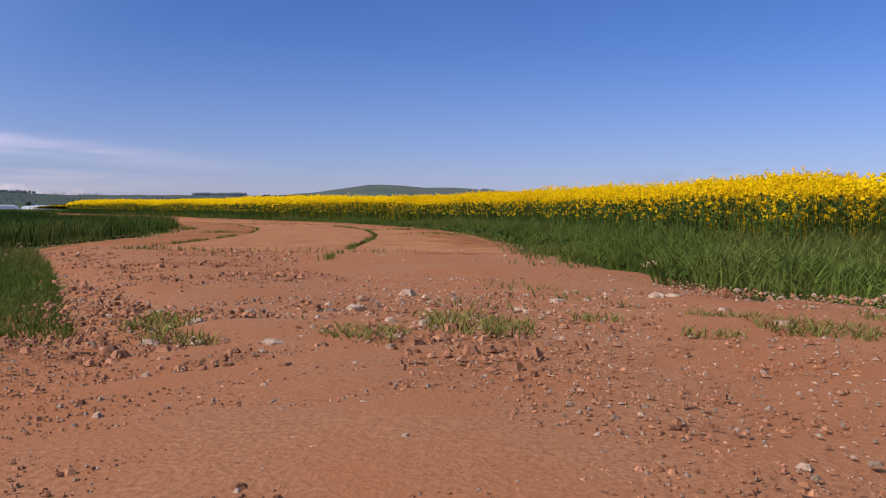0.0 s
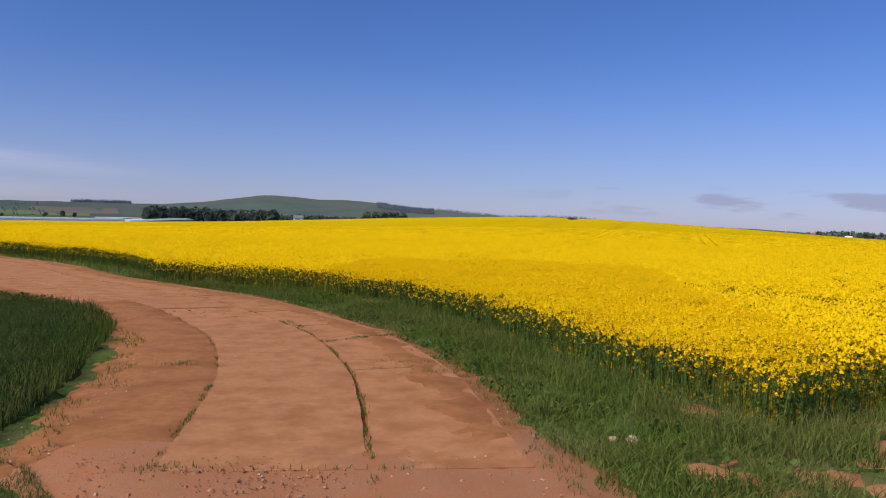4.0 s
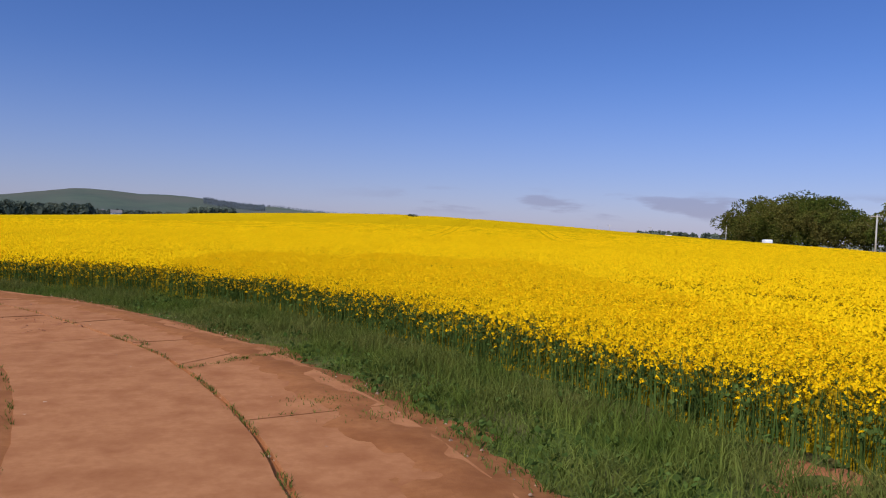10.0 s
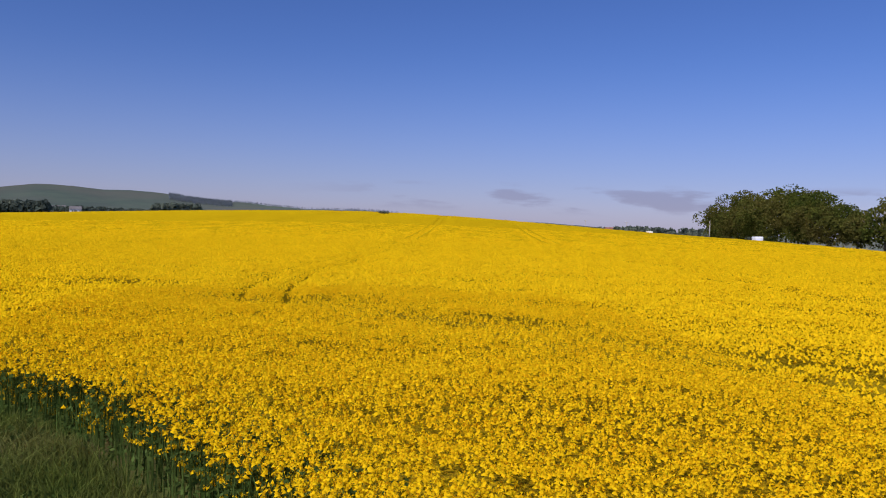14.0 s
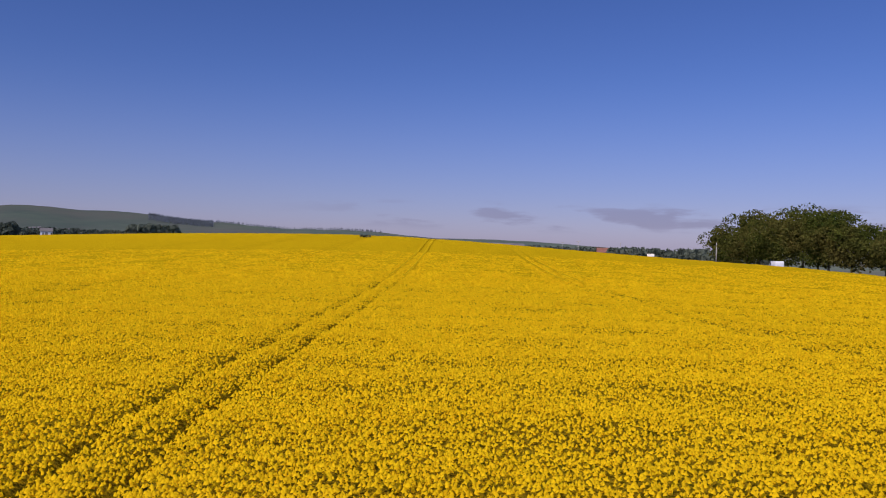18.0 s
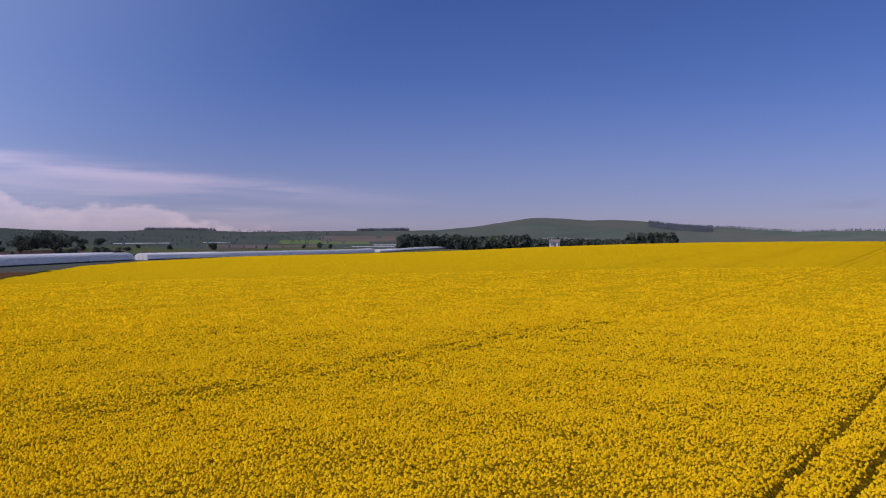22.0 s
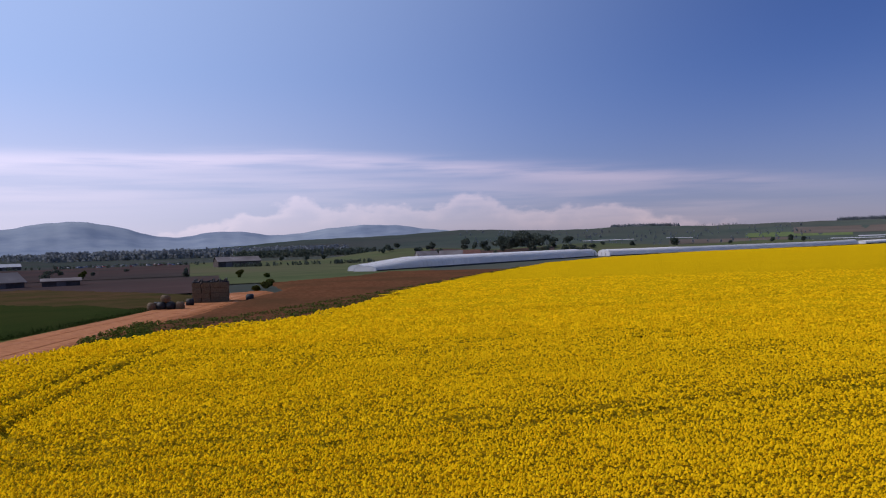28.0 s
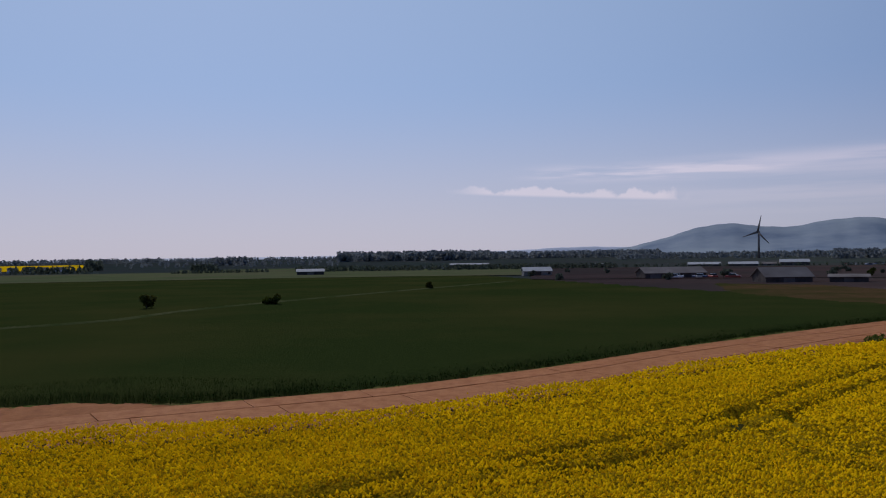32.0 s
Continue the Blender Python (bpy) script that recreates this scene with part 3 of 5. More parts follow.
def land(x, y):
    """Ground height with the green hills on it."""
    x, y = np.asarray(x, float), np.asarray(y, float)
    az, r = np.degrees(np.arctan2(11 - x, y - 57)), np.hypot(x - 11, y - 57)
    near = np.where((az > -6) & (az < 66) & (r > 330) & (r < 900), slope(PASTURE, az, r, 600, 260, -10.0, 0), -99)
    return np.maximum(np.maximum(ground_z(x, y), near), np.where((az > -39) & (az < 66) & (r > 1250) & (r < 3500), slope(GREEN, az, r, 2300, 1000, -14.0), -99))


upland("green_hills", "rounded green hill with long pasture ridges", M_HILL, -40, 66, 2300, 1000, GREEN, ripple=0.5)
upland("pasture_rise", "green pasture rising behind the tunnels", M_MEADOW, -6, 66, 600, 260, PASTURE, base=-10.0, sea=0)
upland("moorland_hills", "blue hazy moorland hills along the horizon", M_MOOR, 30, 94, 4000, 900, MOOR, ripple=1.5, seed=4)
upland("far_hills", "faint pale hills at the edge of sight", M_FARHAZE, 74, 128, 4560, 120, [(88, 34, 4), (95, 16, 5)], base=-16.0, ripple=1.0, seed=7)


def far_patch(name, az0, az1, r0, r1, mat, label, lift=0.25, category="field"):
    """A field of the distance, between two bearings and two distances from the headland."""
    n, k = 24, 12
    A, R = np.meshgrid(np.radians(np.linspace(az0, az1, n)), np.linspace(r0, r1, k), indexing="ij")
    X, Y = 11 - np.sin(A) * R, 57 + np.cos(A) * R
    i = np.arange(n * k).reshape(n, k)
    F = np.stack([i[:-1, :-1], i[1:, :-1], i[1:, 1:], i[:-1, 1:]], -1).reshape(-1, 4)
    return tagged(new(name, mesh(name, np.stack([X, Y, land(X, Y) + lift], -1).reshape(-1, 3), F, mat, True)), label, category, kind="structure")


def at_far(az, r):
    x, y = 11 - math.sin(radians(az)) * r, 57 + math.cos(radians(az)) * r
    return x, y, float(land(x, y))


# yard and track
def on_track(x, y):
    return away(TRACK, x, y) < TRACK_HALF + 0.35 * np.sin(np.asarray(y) * 1.7) * np.cos(np.asarray(x) * 1.1)


GRASS_L = [(-1.5, 3.2), (-1.8, 3.8), (-2.3, 4.8), (-2.9, 5.9), (-4.0, 8.0), (-5.6, 10.8), (-6.6, 11.4), (-9, 10), (-30, 8), (-30, 3.0), (-8, 3.1)]


WHEAT = [(-6.5, 11.2), (-6.8, 16.0), (-7.9, 23.5), (-10.0, 28.6), (-14.0, 31.2), (-19.0, 32.3), (-20.8, 36.0), (-21.0, 41.2), (-22.8, 44.8), (-25.6, 49.4), (-30.4, 54.4), (-35.0, 58.6), (-42.6, 65.0), (-51.0, 72.6), (-62.5, 84.5), (-72, 95), (-100, 96), (-150, 80), (-340, 22), (-350, -75), (-420, -260), (-150, -105), (-100, -52), (-40, 7), (-30, 8.5), (-9, 10.2)]
PLOUGHED = [(-40, 84), (-39.5, 91), (-46, 102), (-62, 126), (-88, 170), (-112, 212), (-150, 196), (-133, 172), (-123, 143), (-95, 128), (-80, 112), (-62, 96), (-50, 84)]


def edge_noise(x, y, a):
    return a * (np.sin(x * 1.7 + 2 * np.sin(y * 0.9)) * np.cos(y * 1.3) + 0.5 * np.sin(x * 4.3 + y * 3.1) + 0.35 * np.sin(y * 7.7 - x * 5.1))


def track_in(x, y):
    return np.maximum(TRACK_HALF - away(TRACK, x, y), signed([(-10, 29), (-14, 31.6), (-18.6, 32.8), (-20.4, 36), (-20.6, 41), (-15, 40), (-10, 34)], x, y)) + edge_noise(x, y, 0.22)


YARD = [(-60, -30), (60, -30), (60, 3.0), (14, 4.6), (3.2, 5.0), (2.2, 5.3), (2.0, 6.5), (1.8, 8.5), (1.5, 10.5), (1.3, 12.6), (-6.3, 12.6), (-5.7, 11.0), (-4.0, 8.0), (-2.9, 5.9), (-2.3, 4.8), (-1.8, 3.8), (-1.5, 3.2), (-3.2, 3.1), (-8, 3.1), (-60, 3.0)]


def yard_in(x, y):
    return signed(YARD, x, y) + edge_noise(x, y, 0.16)


turf = tagged(new("turf", sheet("turf", -60, 2.6, 30, 104, 0.5, M_TURF, lambda x, y: -0.06 + 0.03 * np.sin(x * 0.8) * np.sin(y * 0.6), lambda x, y: (away(TRACK, x, y) < 13) | (y < 14), 0.02, 5)), "rough grass verge between the track and the rape", "verge", kind="structure")
yard = tagged(new("yard", sheet("yard", -24, -6, 26, 13, 0.2, M_GRAVEL, lambda x, y: 0.07 * sink(yard_in(x, y), 0.5, -2) - 0.02 + 0.01 * np.sin(x * 2.1 + y) + 0.006 * np.cos(y * 3.3 - x), None, 0.008, 3)), "stony red earth yard strewn with gravel", "yard", kind="structure")


def along_track(x, y):
    """How far along the track a place lies, and how far to the right of its middle."""
    x, y = np.asarray(x, float), np.asarray(y, float)
    best, s, o, at = np.full(x.shape, 1e9), np.zeros(x.shape), np.zeros(x.shape), 0.0
    for (ax, ay), (bx, by) in zip(TRACK[:-1], TRACK[1:]):
        ux, uy = bx - ax, by - ay
        q = math.hypot(ux, uy)
        t = np.clip(((x - ax) * ux + (y - ay) * uy) / (q * q), 0, 1)
        d = np.hypot(x - ax - t * ux, y - ay - t * uy)
        k = d < best
        s, o, best = np.where(k, at + t * q, s), np.where(k, np.sign((x - ax) * uy - (y - ay) * ux) * d, o), np.where(k, d, best)
        at += q
    return s, o


def bed_lift(x, y):
    s, o = along_track(x, y)
    right = 2.55 - o + edge_noise(x, y, 0.30)
    paved = np.clip(np.minimum((o + np.where(s > 30, 3.45, 1.50)) / 0.25, right / 0.5), 0, 1) * np.clip((s - 8.4) / 0.4, 0, 1)
    worn = np.clip(np.minimum(o + 3.6, 3.5 - o), 0, 1) * 0.012 * np.sin(o * 2.6 + 0.6)
    return 0.085 * sink(np.minimum(track_in(x, y), (y - 11.0) * 0.6), 0.5, -2) - 0.02 - 0.05 * paved + worn + 0.028 * np.clip(1 - np.abs(right) / 0.7, 0, 1) * (s > 8.4)


track_bed = tagged(new("track", sheet("track", -98, 8, 4, 124, 0.25, M_EARTH, bed_lift, lambda x, y: (track_in(x, y) > -1.2) & (y > 9.5), 0.003, 4)), "red earth farm track worn over old concrete", "track", kind="structure")
wheat_near = tagged(new("cereal_field", sheet("cereal_field", -90, 7, -5, 98, 0.75, M_WHEATSOIL, lambda x, y: 0.24 * sink(signed(WHEAT, x, y) - 0.3 + edge_noise(x, y, 0.2), 1.0, -1.2), lambda x, y: (signed(WHEAT, x, y) > -1.2) & (away(TRACK, x, y) < 22), 0.02, 7)), "dark green field of young cereal beside the track", "field", kind="structure")
wheat_far = tagged(new("cereal_field", sheet("cereal_field", -402, -182, -6, 98, 3.0, M_WHEATSOIL, 0.16, lambda x, y: inside(WHEAT, x, y) & (signed(WHEAT, x, y) > 2.5) & (away(TRACK, x, y) > 17), 0.02, 7)), "dark green field of young cereal running down the slope", "field", kind="structure")
soil_field = tagged(new("ploughed_field", sheet("ploughed_field", -200, 70, -30, 230, 1.0, M_SOIL, lambda x, y: 0.26 * sink(signed(PLOUGHED, x, y) + edge_noise(x, y, 0.4), 1.0, -2), lambda x, y: signed(PLOUGHED, x, y) > -2.5, 0.03, 8)), "bare red ploughed strip at the field corner", "field", kind="structure")

THIN = [(-74, 95.5), (-92, 112), (-110, 115), (-160, 112), (-178, 92), (-120, 84), (-96, 90), (-82, 92)]
tagged(new("thin_cereal", sheet("thin_cereal", -184, 80, -70, 120, 1.0, M_THIN, lambda x, y: 0.20 * sink(signed(THIN, x, y) + edge_noise(x, y, 0.8), 2.0, -1.5), lambda x, y: signed(THIN, x, y) > -3, 0.03, 8)), "thin brown corner of the cereal field", "field", kind="structure")

# the old concrete bays of the track
SLABS = thing("concrete_paving", "three rows of worn concrete bays under red dust", "paving", kind="structure")
line = np.array(TRACK)
seg = np.hypot(*np.diff(line, axis=0).T)
run = np.concatenate([[0], np.cumsum(seg)])


def on_line(s, off):
    x, y = np.interp(s, run, line[:, 0]), np.interp(s, run, line[:, 1])
    x2, y2 = np.interp(s + 0.3, run, line[:, 0]), np.interp(s + 0.3, run, line[:, 1])
    d = math.hypot(x2 - x, y2 - y) or 1
    return x + (y2 - y) / d * off, y - (x2 - x) / d * off


def bay(s0, s1, o0, o1, lift, tilt, buried=False, skew0=0.0, skew1=0.0, rough=None):
    """One slab that follows the bend of the track; its ends may run askew, its long edges are a little broken."""
    n = max(7, int((s1 - s0) / 0.5))
    r = rough or random.Random(1)
    V, F = [], []
    for k in range(n):
        f = k / (n - 1)
        for side, o in ((-0.5, o0), (0.5, o1)):
            s = s0 + (s1 - s0) * f + side * (skew0 * (1 - f) + skew1 * f)
            x, y = on_line(s, o - 2 * side * abs(r.gauss(0, 0.014)))
            z = gz(x, y) + 0.058 + lift + tilt * (f - 0.5) * 2
            if buried:
                z -= 0.016 * max(0.0, 1 - (s - s0) / 1.3)
            V += [(x, y, z), (x, y, z - 0.12)]
    for k in range(n - 1):
        a = 4 * k
        F += [(a, a + 4, a + 6, a + 2), (a + 1, a, a + 4, a + 5)[::-1], (a + 2, a + 3, a + 7, a + 6)[::-1]]
    F += [(0, 2, 3, 1), (4 * n - 4, 4 * n - 3, 4 * n - 1, 4 * n - 2)]
    return mesh("slab", V, F, M_SLAB)


rs = random.Random(5)
# the ends of the bays along the track, with the skew of each joint
for o0, o1, ends in ((-3.5, -1.62, [(30.0, 0.0)]), (-1.58, 1.12, [(7.3, 0.0), (21.6, 0.3), (26.2, -0.2)]), (1.16, 3.3, [(7.3, 0.0), (14.0, 0.25), (18.7, 1.1), (20.7, -0.2), (24.6, 0.3)])):
    while ends[-1][0] < run[-1] - 9:
        ends.append((ends[-1][0] + 5.6 + rs.uniform(-0.3, 0.3), rs.uniform(-0.25, 0.25)))
    for i, ((s, k0), (e, k1)) in enumerate(zip(ends[:-1], ends[1:])):
        part("slab", bay(s + 0.02, e - 0.02, o0 + 0.02, o1 - 0.02, 0.012 + rs.uniform(-0.004, 0.006), rs.uniform(-0.004, 0.004), i == 0, k0, k1, rs), SLABS)


# ---------------------------------------------------------------- the rape
def canopy_lift(x, y):
    d = signed(CROP, x, y) + edge_noise(x, y, 0.18)
    far = np.clip((away(FLIGHT, x, y) - 26) / 18, 0, 1)
    z = 0.94 + 0.05 * far
    return z * np.clip((d - 0.9) / 0.9, -0.2, 1) * (1 - 0.50 * np.exp(-(ruts_at(x, y) / 0.22) ** 2) * (1 - 0.5 * far)) * (1 - 0.5 * np.max([np.exp(-(np.hypot(x - bx, y - by) / br) ** 4) for bx, by, br in TRODDEN], axis=0))


def in_view(x, y):
    return x < 1.18 * (y - 2.3) + 0.5


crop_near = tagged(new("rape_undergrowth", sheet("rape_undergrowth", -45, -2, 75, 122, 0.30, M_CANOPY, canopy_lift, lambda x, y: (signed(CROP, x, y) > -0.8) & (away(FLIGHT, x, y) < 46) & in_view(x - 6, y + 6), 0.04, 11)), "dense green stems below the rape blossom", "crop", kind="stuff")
crop_far = tagged(new("rape_field", sheet("rape_field", -152, -8, 182, 522, 1.6, M_CANOPYFAR, lambda x, y: 1.04 + 0.10 * np.clip((away(FLIGHT, x, y) - 42) / 20, 0, 1) - 0.25 * np.exp(-(ruts_at(x, y) / 0.8) ** 2), lambda x, y: (signed(CROP, x, y) > np.where(away(FLIGHT, x, y) < 82, 1.7, 0.0)) & ((away(FLIGHT, x, y) > 42) | ~in_view(x - 4, y + 4)), 0.045, 12)), "broad yellow sheet of oilseed rape in bloom", "crop", kind="stuff")


def knobs(name, P, radius, deep, sides, r, mat):
    """Small rounded flower heads: a tilted cap with a few facets each."""
    n = len(P)
    a = r.uniform(0, 6.28, n)[:, None] + np.arange(sides) * 2 * np.pi / sides + r.uniform(-0.4, 0.4, (n, sides))
    q = radius * r.uniform(0.78, 1.2, n)[:, None] * r.uniform(0.85, 1.15, (n, sides))
    V = np.zeros((n, sides + 1, 3))
    V[:, :sides, 0], V[:, :sides, 1] = q * np.cos(a), q * np.sin(a)
    V[:, :sides, 2] = -deep * r.uniform(0.5, 1.3, (n, sides))
    V[:, sides, :2] = r.normal(0, radius * 0.3, (n, 2))
    V += np.asarray(P)[:, None]
    i = np.arange(n)[:, None] * (sides + 1)
    F = np.concatenate([np.concatenate([i + k, i + (k + 1) % sides, i + sides], 1) for k in range(sides)])
    return mesh(name, V.reshape(-1, 3), F, mat, True)


def petals_mesh(name, P, size, count, r, mat, radius, deep):
    """Flower heads near at hand: a loose dome of single petals."""
    c = np.repeat(np.asarray(P, float), count, 0)
    N = len(c)
    d = r.normal(0, 1, (N, 3))
    d[:, 2] = np.abs(d[:, 2]) - 0.25
    d /= np.linalg.norm(d, axis=1)[:, None] + 1e-9
    c = c + d * np.array([radius, radius, deep]) * r.uniform(0.45, 1.1, (N, 1))
    nrm = d + r.normal(0, 0.45, (N, 3))
    nrm /= np.linalg.norm(nrm, axis=1)[:, None] + 1e-9
    u = np.cross(nrm, r.normal(0, 1, (N, 3)))
    u /= np.linalg.norm(u, axis=1)[:, None] + 1e-9
    v = np.cross(nrm, u)
    s = (size * r.uniform(0.6, 1.3, N))[:, None]
    V = np.stack([c - u * s * 0.62 - v * s * 0.4, c + u * s * 0.62 - v * s * 0.4, c + v * s * 0.75], 1).reshape(-1, 3)
    return mesh(name, V, np.arange(N * 3).reshape(N, 3), mat)


def heads(name, per_m2, lo, hi, seed, core=FLIGHT, outer=None, radius=0.046, deep=0.08, sides=4, petals=0):
    """Flower heads over the crop, thinned along the wheel ruts."""
    r = np.random.RandomState(seed)
    gap = per_m2 ** -0.5
    g = np.arange(-(hi + 32), hi + 32, gap)
    u, v = np.meshgrid(g, g)
    u, v = u.ravel() + r.uniform(-0.48, 0.48, u.size) * gap, v.ravel() + r.uniform(-0.48, 0.48, v.size) * gap
    x, y = 5.5 + u * 0.84 - v * 0.54, 36 + u * 0.54 + v * 0.84
    k = (np.hypot(x - 5.5, y - 36) < hi + 28) & in_view(x, y)
    x, y = x[k], y[k]
    d = away(core, x, y)
    k = (d < hi) & (d >= lo) & in_crop(x, y)
    x, y = x[k], y[k]
    if outer:
        k = away(NEARPART, x, y) >= 7.5
        x, y = x[k], y[k]
    keep, rut = np.ones(len(x)), np.full(len(x), 9.0)
    for line, wide in zip(RUTS, RUT_WIDE):
        dl = np.abs(away(line, x, y) - GAUGE)
        w = wide * (0.72 + 0.45 * np.sin(x * 2.1 + 1.7 * np.sin(y * 1.4)) * np.sin(y * 1.9 + x) + 0.25 * np.sin(x * 0.7 - y * 0.5))
        keep, rut = np.minimum(keep, np.clip((dl - w) / 0.14, 0.0, 1)), np.minimum(rut, dl)
    for bx, by, br in TRODDEN:
        keep = np.minimum(keep, np.clip((np.hypot(x - bx, y - by) - br) / 0.3, 0, 1))
    keep = keep * (0.90 + 0.10 * np.sin(x * 0.35 + 2 * np.sin(y * 0.21)))
    k = r.uniform(0, 1, len(x)) < keep
    x, y, rut = x[k], y[k], rut[k]
    d = signed(CROP, x, y)
    wave = 0.05 * np.sin(x * 0.9 + 1.3 * np.sin(y * 0.5)) + 0.04 * np.sin(y * 1.3 + x * 0.4) + 0.03 * np.sin(x * 3.1 + 2 * np.sin(y * 2.3))
    top = 1.19 + wave + r.normal(0, 0.062, len(x)) - 0.20 * np.exp(-d / 0.4) - 0.16 * np.exp(-(rut / 0.35) ** 2)
    P = np.stack([x, y, ground_z(x, y) + top], 1)
    me = petals_mesh(name, P, 0.023, petals, r, M_PETAL, radius, deep) if petals else knobs(name, P, radius, deep, sides, r, M_PETAL)
    return tagged(new(name, me), "bright yellow flower heads of oilseed rape", "crop", kind="stuff")


heads("rape_blossom", 132, 0, 7.5, 21, NEARPART, None, 0.030, 0.042, 4)
heads("rape_blossom", 132, 0, 7.5, 21, NEARPART, None, 0.046, 0.048, petals=8)
heads("rape_blossom", 132, 0, 22, 22, FLIGHT, True, 0.041, 0.066, 4)
heads("rape_blossom", 88, 22, 34, 23, radius=0.056, deep=0.075, sides=3)
heads("rape_blossom", 54, 34, 46, 24, radius=0.074, deep=0.085, sides=3)
heads("rape_blossom", 28, 46, 62, 25, radius=0.105, deep=0.10, sides=3)
heads("rape_blossom", 13, 62, 84, 26, radius=0.15, deep=0.11, sides=3)
heads("rape_blossom", 6, 84, 108, 27, radius=0.18, deep=0.11, sides=3)


def ribbon(line, off, half, up=1.20, mat=None):
    """A ribbon along one wheel rut: painted shade near by, ochre over far crop."""
    V, F = [], []
    P = np.array(line)
    for i in range(len(P)):
        d = P[min(i + 1, len(P) - 1)] - P[max(i - 1, 0)]
        d /= np.hypot(*d) + 1e-9
        nx, ny = d[1], -d[0]
        for s in (-1, 1):
            x, y = P[i][0] + nx * (off + s * half), P[i][1] + ny * (off + s * half)
            V.append((x, y, gz(x, y) + up))
        if i:
            F.append((2 * i - 2, 2 * i - 1, 2 * i + 1, 2 * i))
    return mesh("wheel_rut", V, F, mat or M_RUT)


def finer(pts, q):
    return [(a[0] + (b[0] - a[0]) * k / q, a[1] + (b[1] - a[1]) * k / q) for a, b in zip(pts[:-1], pts[1:]) for k in range(q)]


for pair_line in RUTS:
    fine = finer(pair_line, 8)
    off_flight = away(FLIGHT, [p[0] for p in fine], [p[1] for p in fine])
    pair = thing("tramline", "pair of dark wheel ruts through the rape", "tramline", "tramlines")
    for off in (-GAUGE, GAUGE):
        near = [p for p, d in zip(fine, off_flight) if d < 40 and in_crop(np.array(p[0]), np.array(p[1]))]
        if len(near) > 2:
            # Dark ribbon on the rut floor: shade put in as colour.
            part("wheel_rut", ribbon(near, off, 0.30 if pair_line is RUTS[0] else 0.16, 0.56, M_FLATSHADE), pair)
        beyond = [p for p, d in zip(fine, off_flight) if d > 52 and in_crop(np.array(p[0]), np.array(p[1]))]
        if len(beyond) > 2:
            # Strip added on top of the far crop in place of a gap.
            part("wheel_rut", ribbon(beyond, off, 0.08), pair)

# stems and leaves at the open edge of the crop
x, y, r = scatter(-40, 8, 14, 78, 75, 31, lambda x, y: in_crop(x, y) & (away(CROP_EDGE, x, y) < 1.7) & in_view(x, y))
tagged(new("rape_stems", blades("rape_stems", x, y, ground_z(x, y), 0.98, 0.018, 0.18, M_STEM, r)), "upright grey-green rape stems at the field edge", "crop", kind="stuff")
P = np.stack([x, y, ground_z(x, y) + r.uniform(0.08, 0.85, len(x))], 1)
tagged(new("rape_leaves", tufts("rape_leaves", P, 0.075, 0.3, 4, r, M_STEM, 0.07, 0.14)), "broad grey-green rape leaves at the field edge", "crop", kind="stuff")

k = r.uniform(0, 1, len(x)) < 0.55
P = np.stack([x[k], y[k], ground_z(x[k], y[k]) + r.uniform(0.45, 1.05, k.sum())], 1)
tagged(new("rape_blossom", petals_mesh("rape_blossom", P, 0.030, 9, r, M_PETAL, 0.040, 0.06)), "lower yellow flower heads along the crop edge", "crop", kind="stuff")

# ---------------------------------------------------------------- grass
def verge_grass(x, y):
    return (track_in(x, y) < 0.05) & (yard_in(x, y) < 0.0) & (~in_crop(x, y)) & ((away(CROP_EDGE, x, y) < 8) | (x > 4)) & (~inside(WHEAT, x, y)) & (~((x < -2) & (y > 6) & (away(CROP_EDGE, x, y) > 5.5)))


BALD = [(9.0, 12.0, 1.5), (7.2, 10.6, 1.1), (5.4, 9.4, 0.7), (3.2, 10.2, 0.5), (4.6, 13.2, 0.4), (7.6, 7.9, 0.6), (11, 6, 1.2)]


def not_bald(x, y):
    k = np.ones(np.shape(x), bool)
    for bx, by, br in BALD:
        k &= np.hypot(np.asarray(x) - bx, np.asarray(y) - by) > br
    return k


bald = tagged(new('bare_soil', sheet('bare_soil', 2, 4, 14, 15, 0.2, M_GRAVEL, lambda x, y: 0.10 * sink(np.max([br - np.hypot(x - bx, y - by) for bx, by, br in BALD], axis=0) + edge_noise(x, y, 0.5), 0.5, -2) - 0.04, None, 0.012, 9)), 'bare red soil showing through the verge', 'soil', kind='structure')
x, y, r = scatter(-16, 3.5, 26, 46, 400, 41, lambda x, y: verge_grass(x, y) & not_bald(x, y) & (np.hypot(x, y - 3) < 42))
thick = 0.5 + 0.5 * np.sin(x * 1.3 + 2 * np.sin(y * 0.7)) * np.sin(y * 1.1)
k = r.uniform(0, 1, len(x)) < 0.45 + 0.55 * thick
x, y, thick = x[k], y[k], thick[k]
side = np.clip((away(TRACK, x, y) - 3.3) / 1.2, 0.25, 1)
tagged(new("verge_grass", blades("verge_grass", x, y, ground_z(x, y) - 0.01, (0.12 + 0.20 * thick) * side, 0.017, 1.15, M_GRASS, r)), "rank green grass along the track", "grass", kind="stuff")
x, y, r = scatter(-10, 4, 12, 40, 130, 62, lambda x, y: (np.abs(track_in(x, y) - 0.12) < 0.3) & (y > 8) & (np.sin(x * 2.3 + y * 1.7) + np.sin(y * 4.1) > -0.4))
tagged(new("verge_grass", blades("verge_grass", x, y, ground_z(x, y) + 0.03, 0.09, 0.011, 0.9, M_GRASS, r)), "short grass creeping over the edge of the track", "grass", kind="stuff")
x, y, r = scatter(0, 7, 16, 30, 120, 63, lambda x, y: verge_grass(x, y) & not_bald(x, y) & (away(CROP_EDGE, x, y) < 1.6))
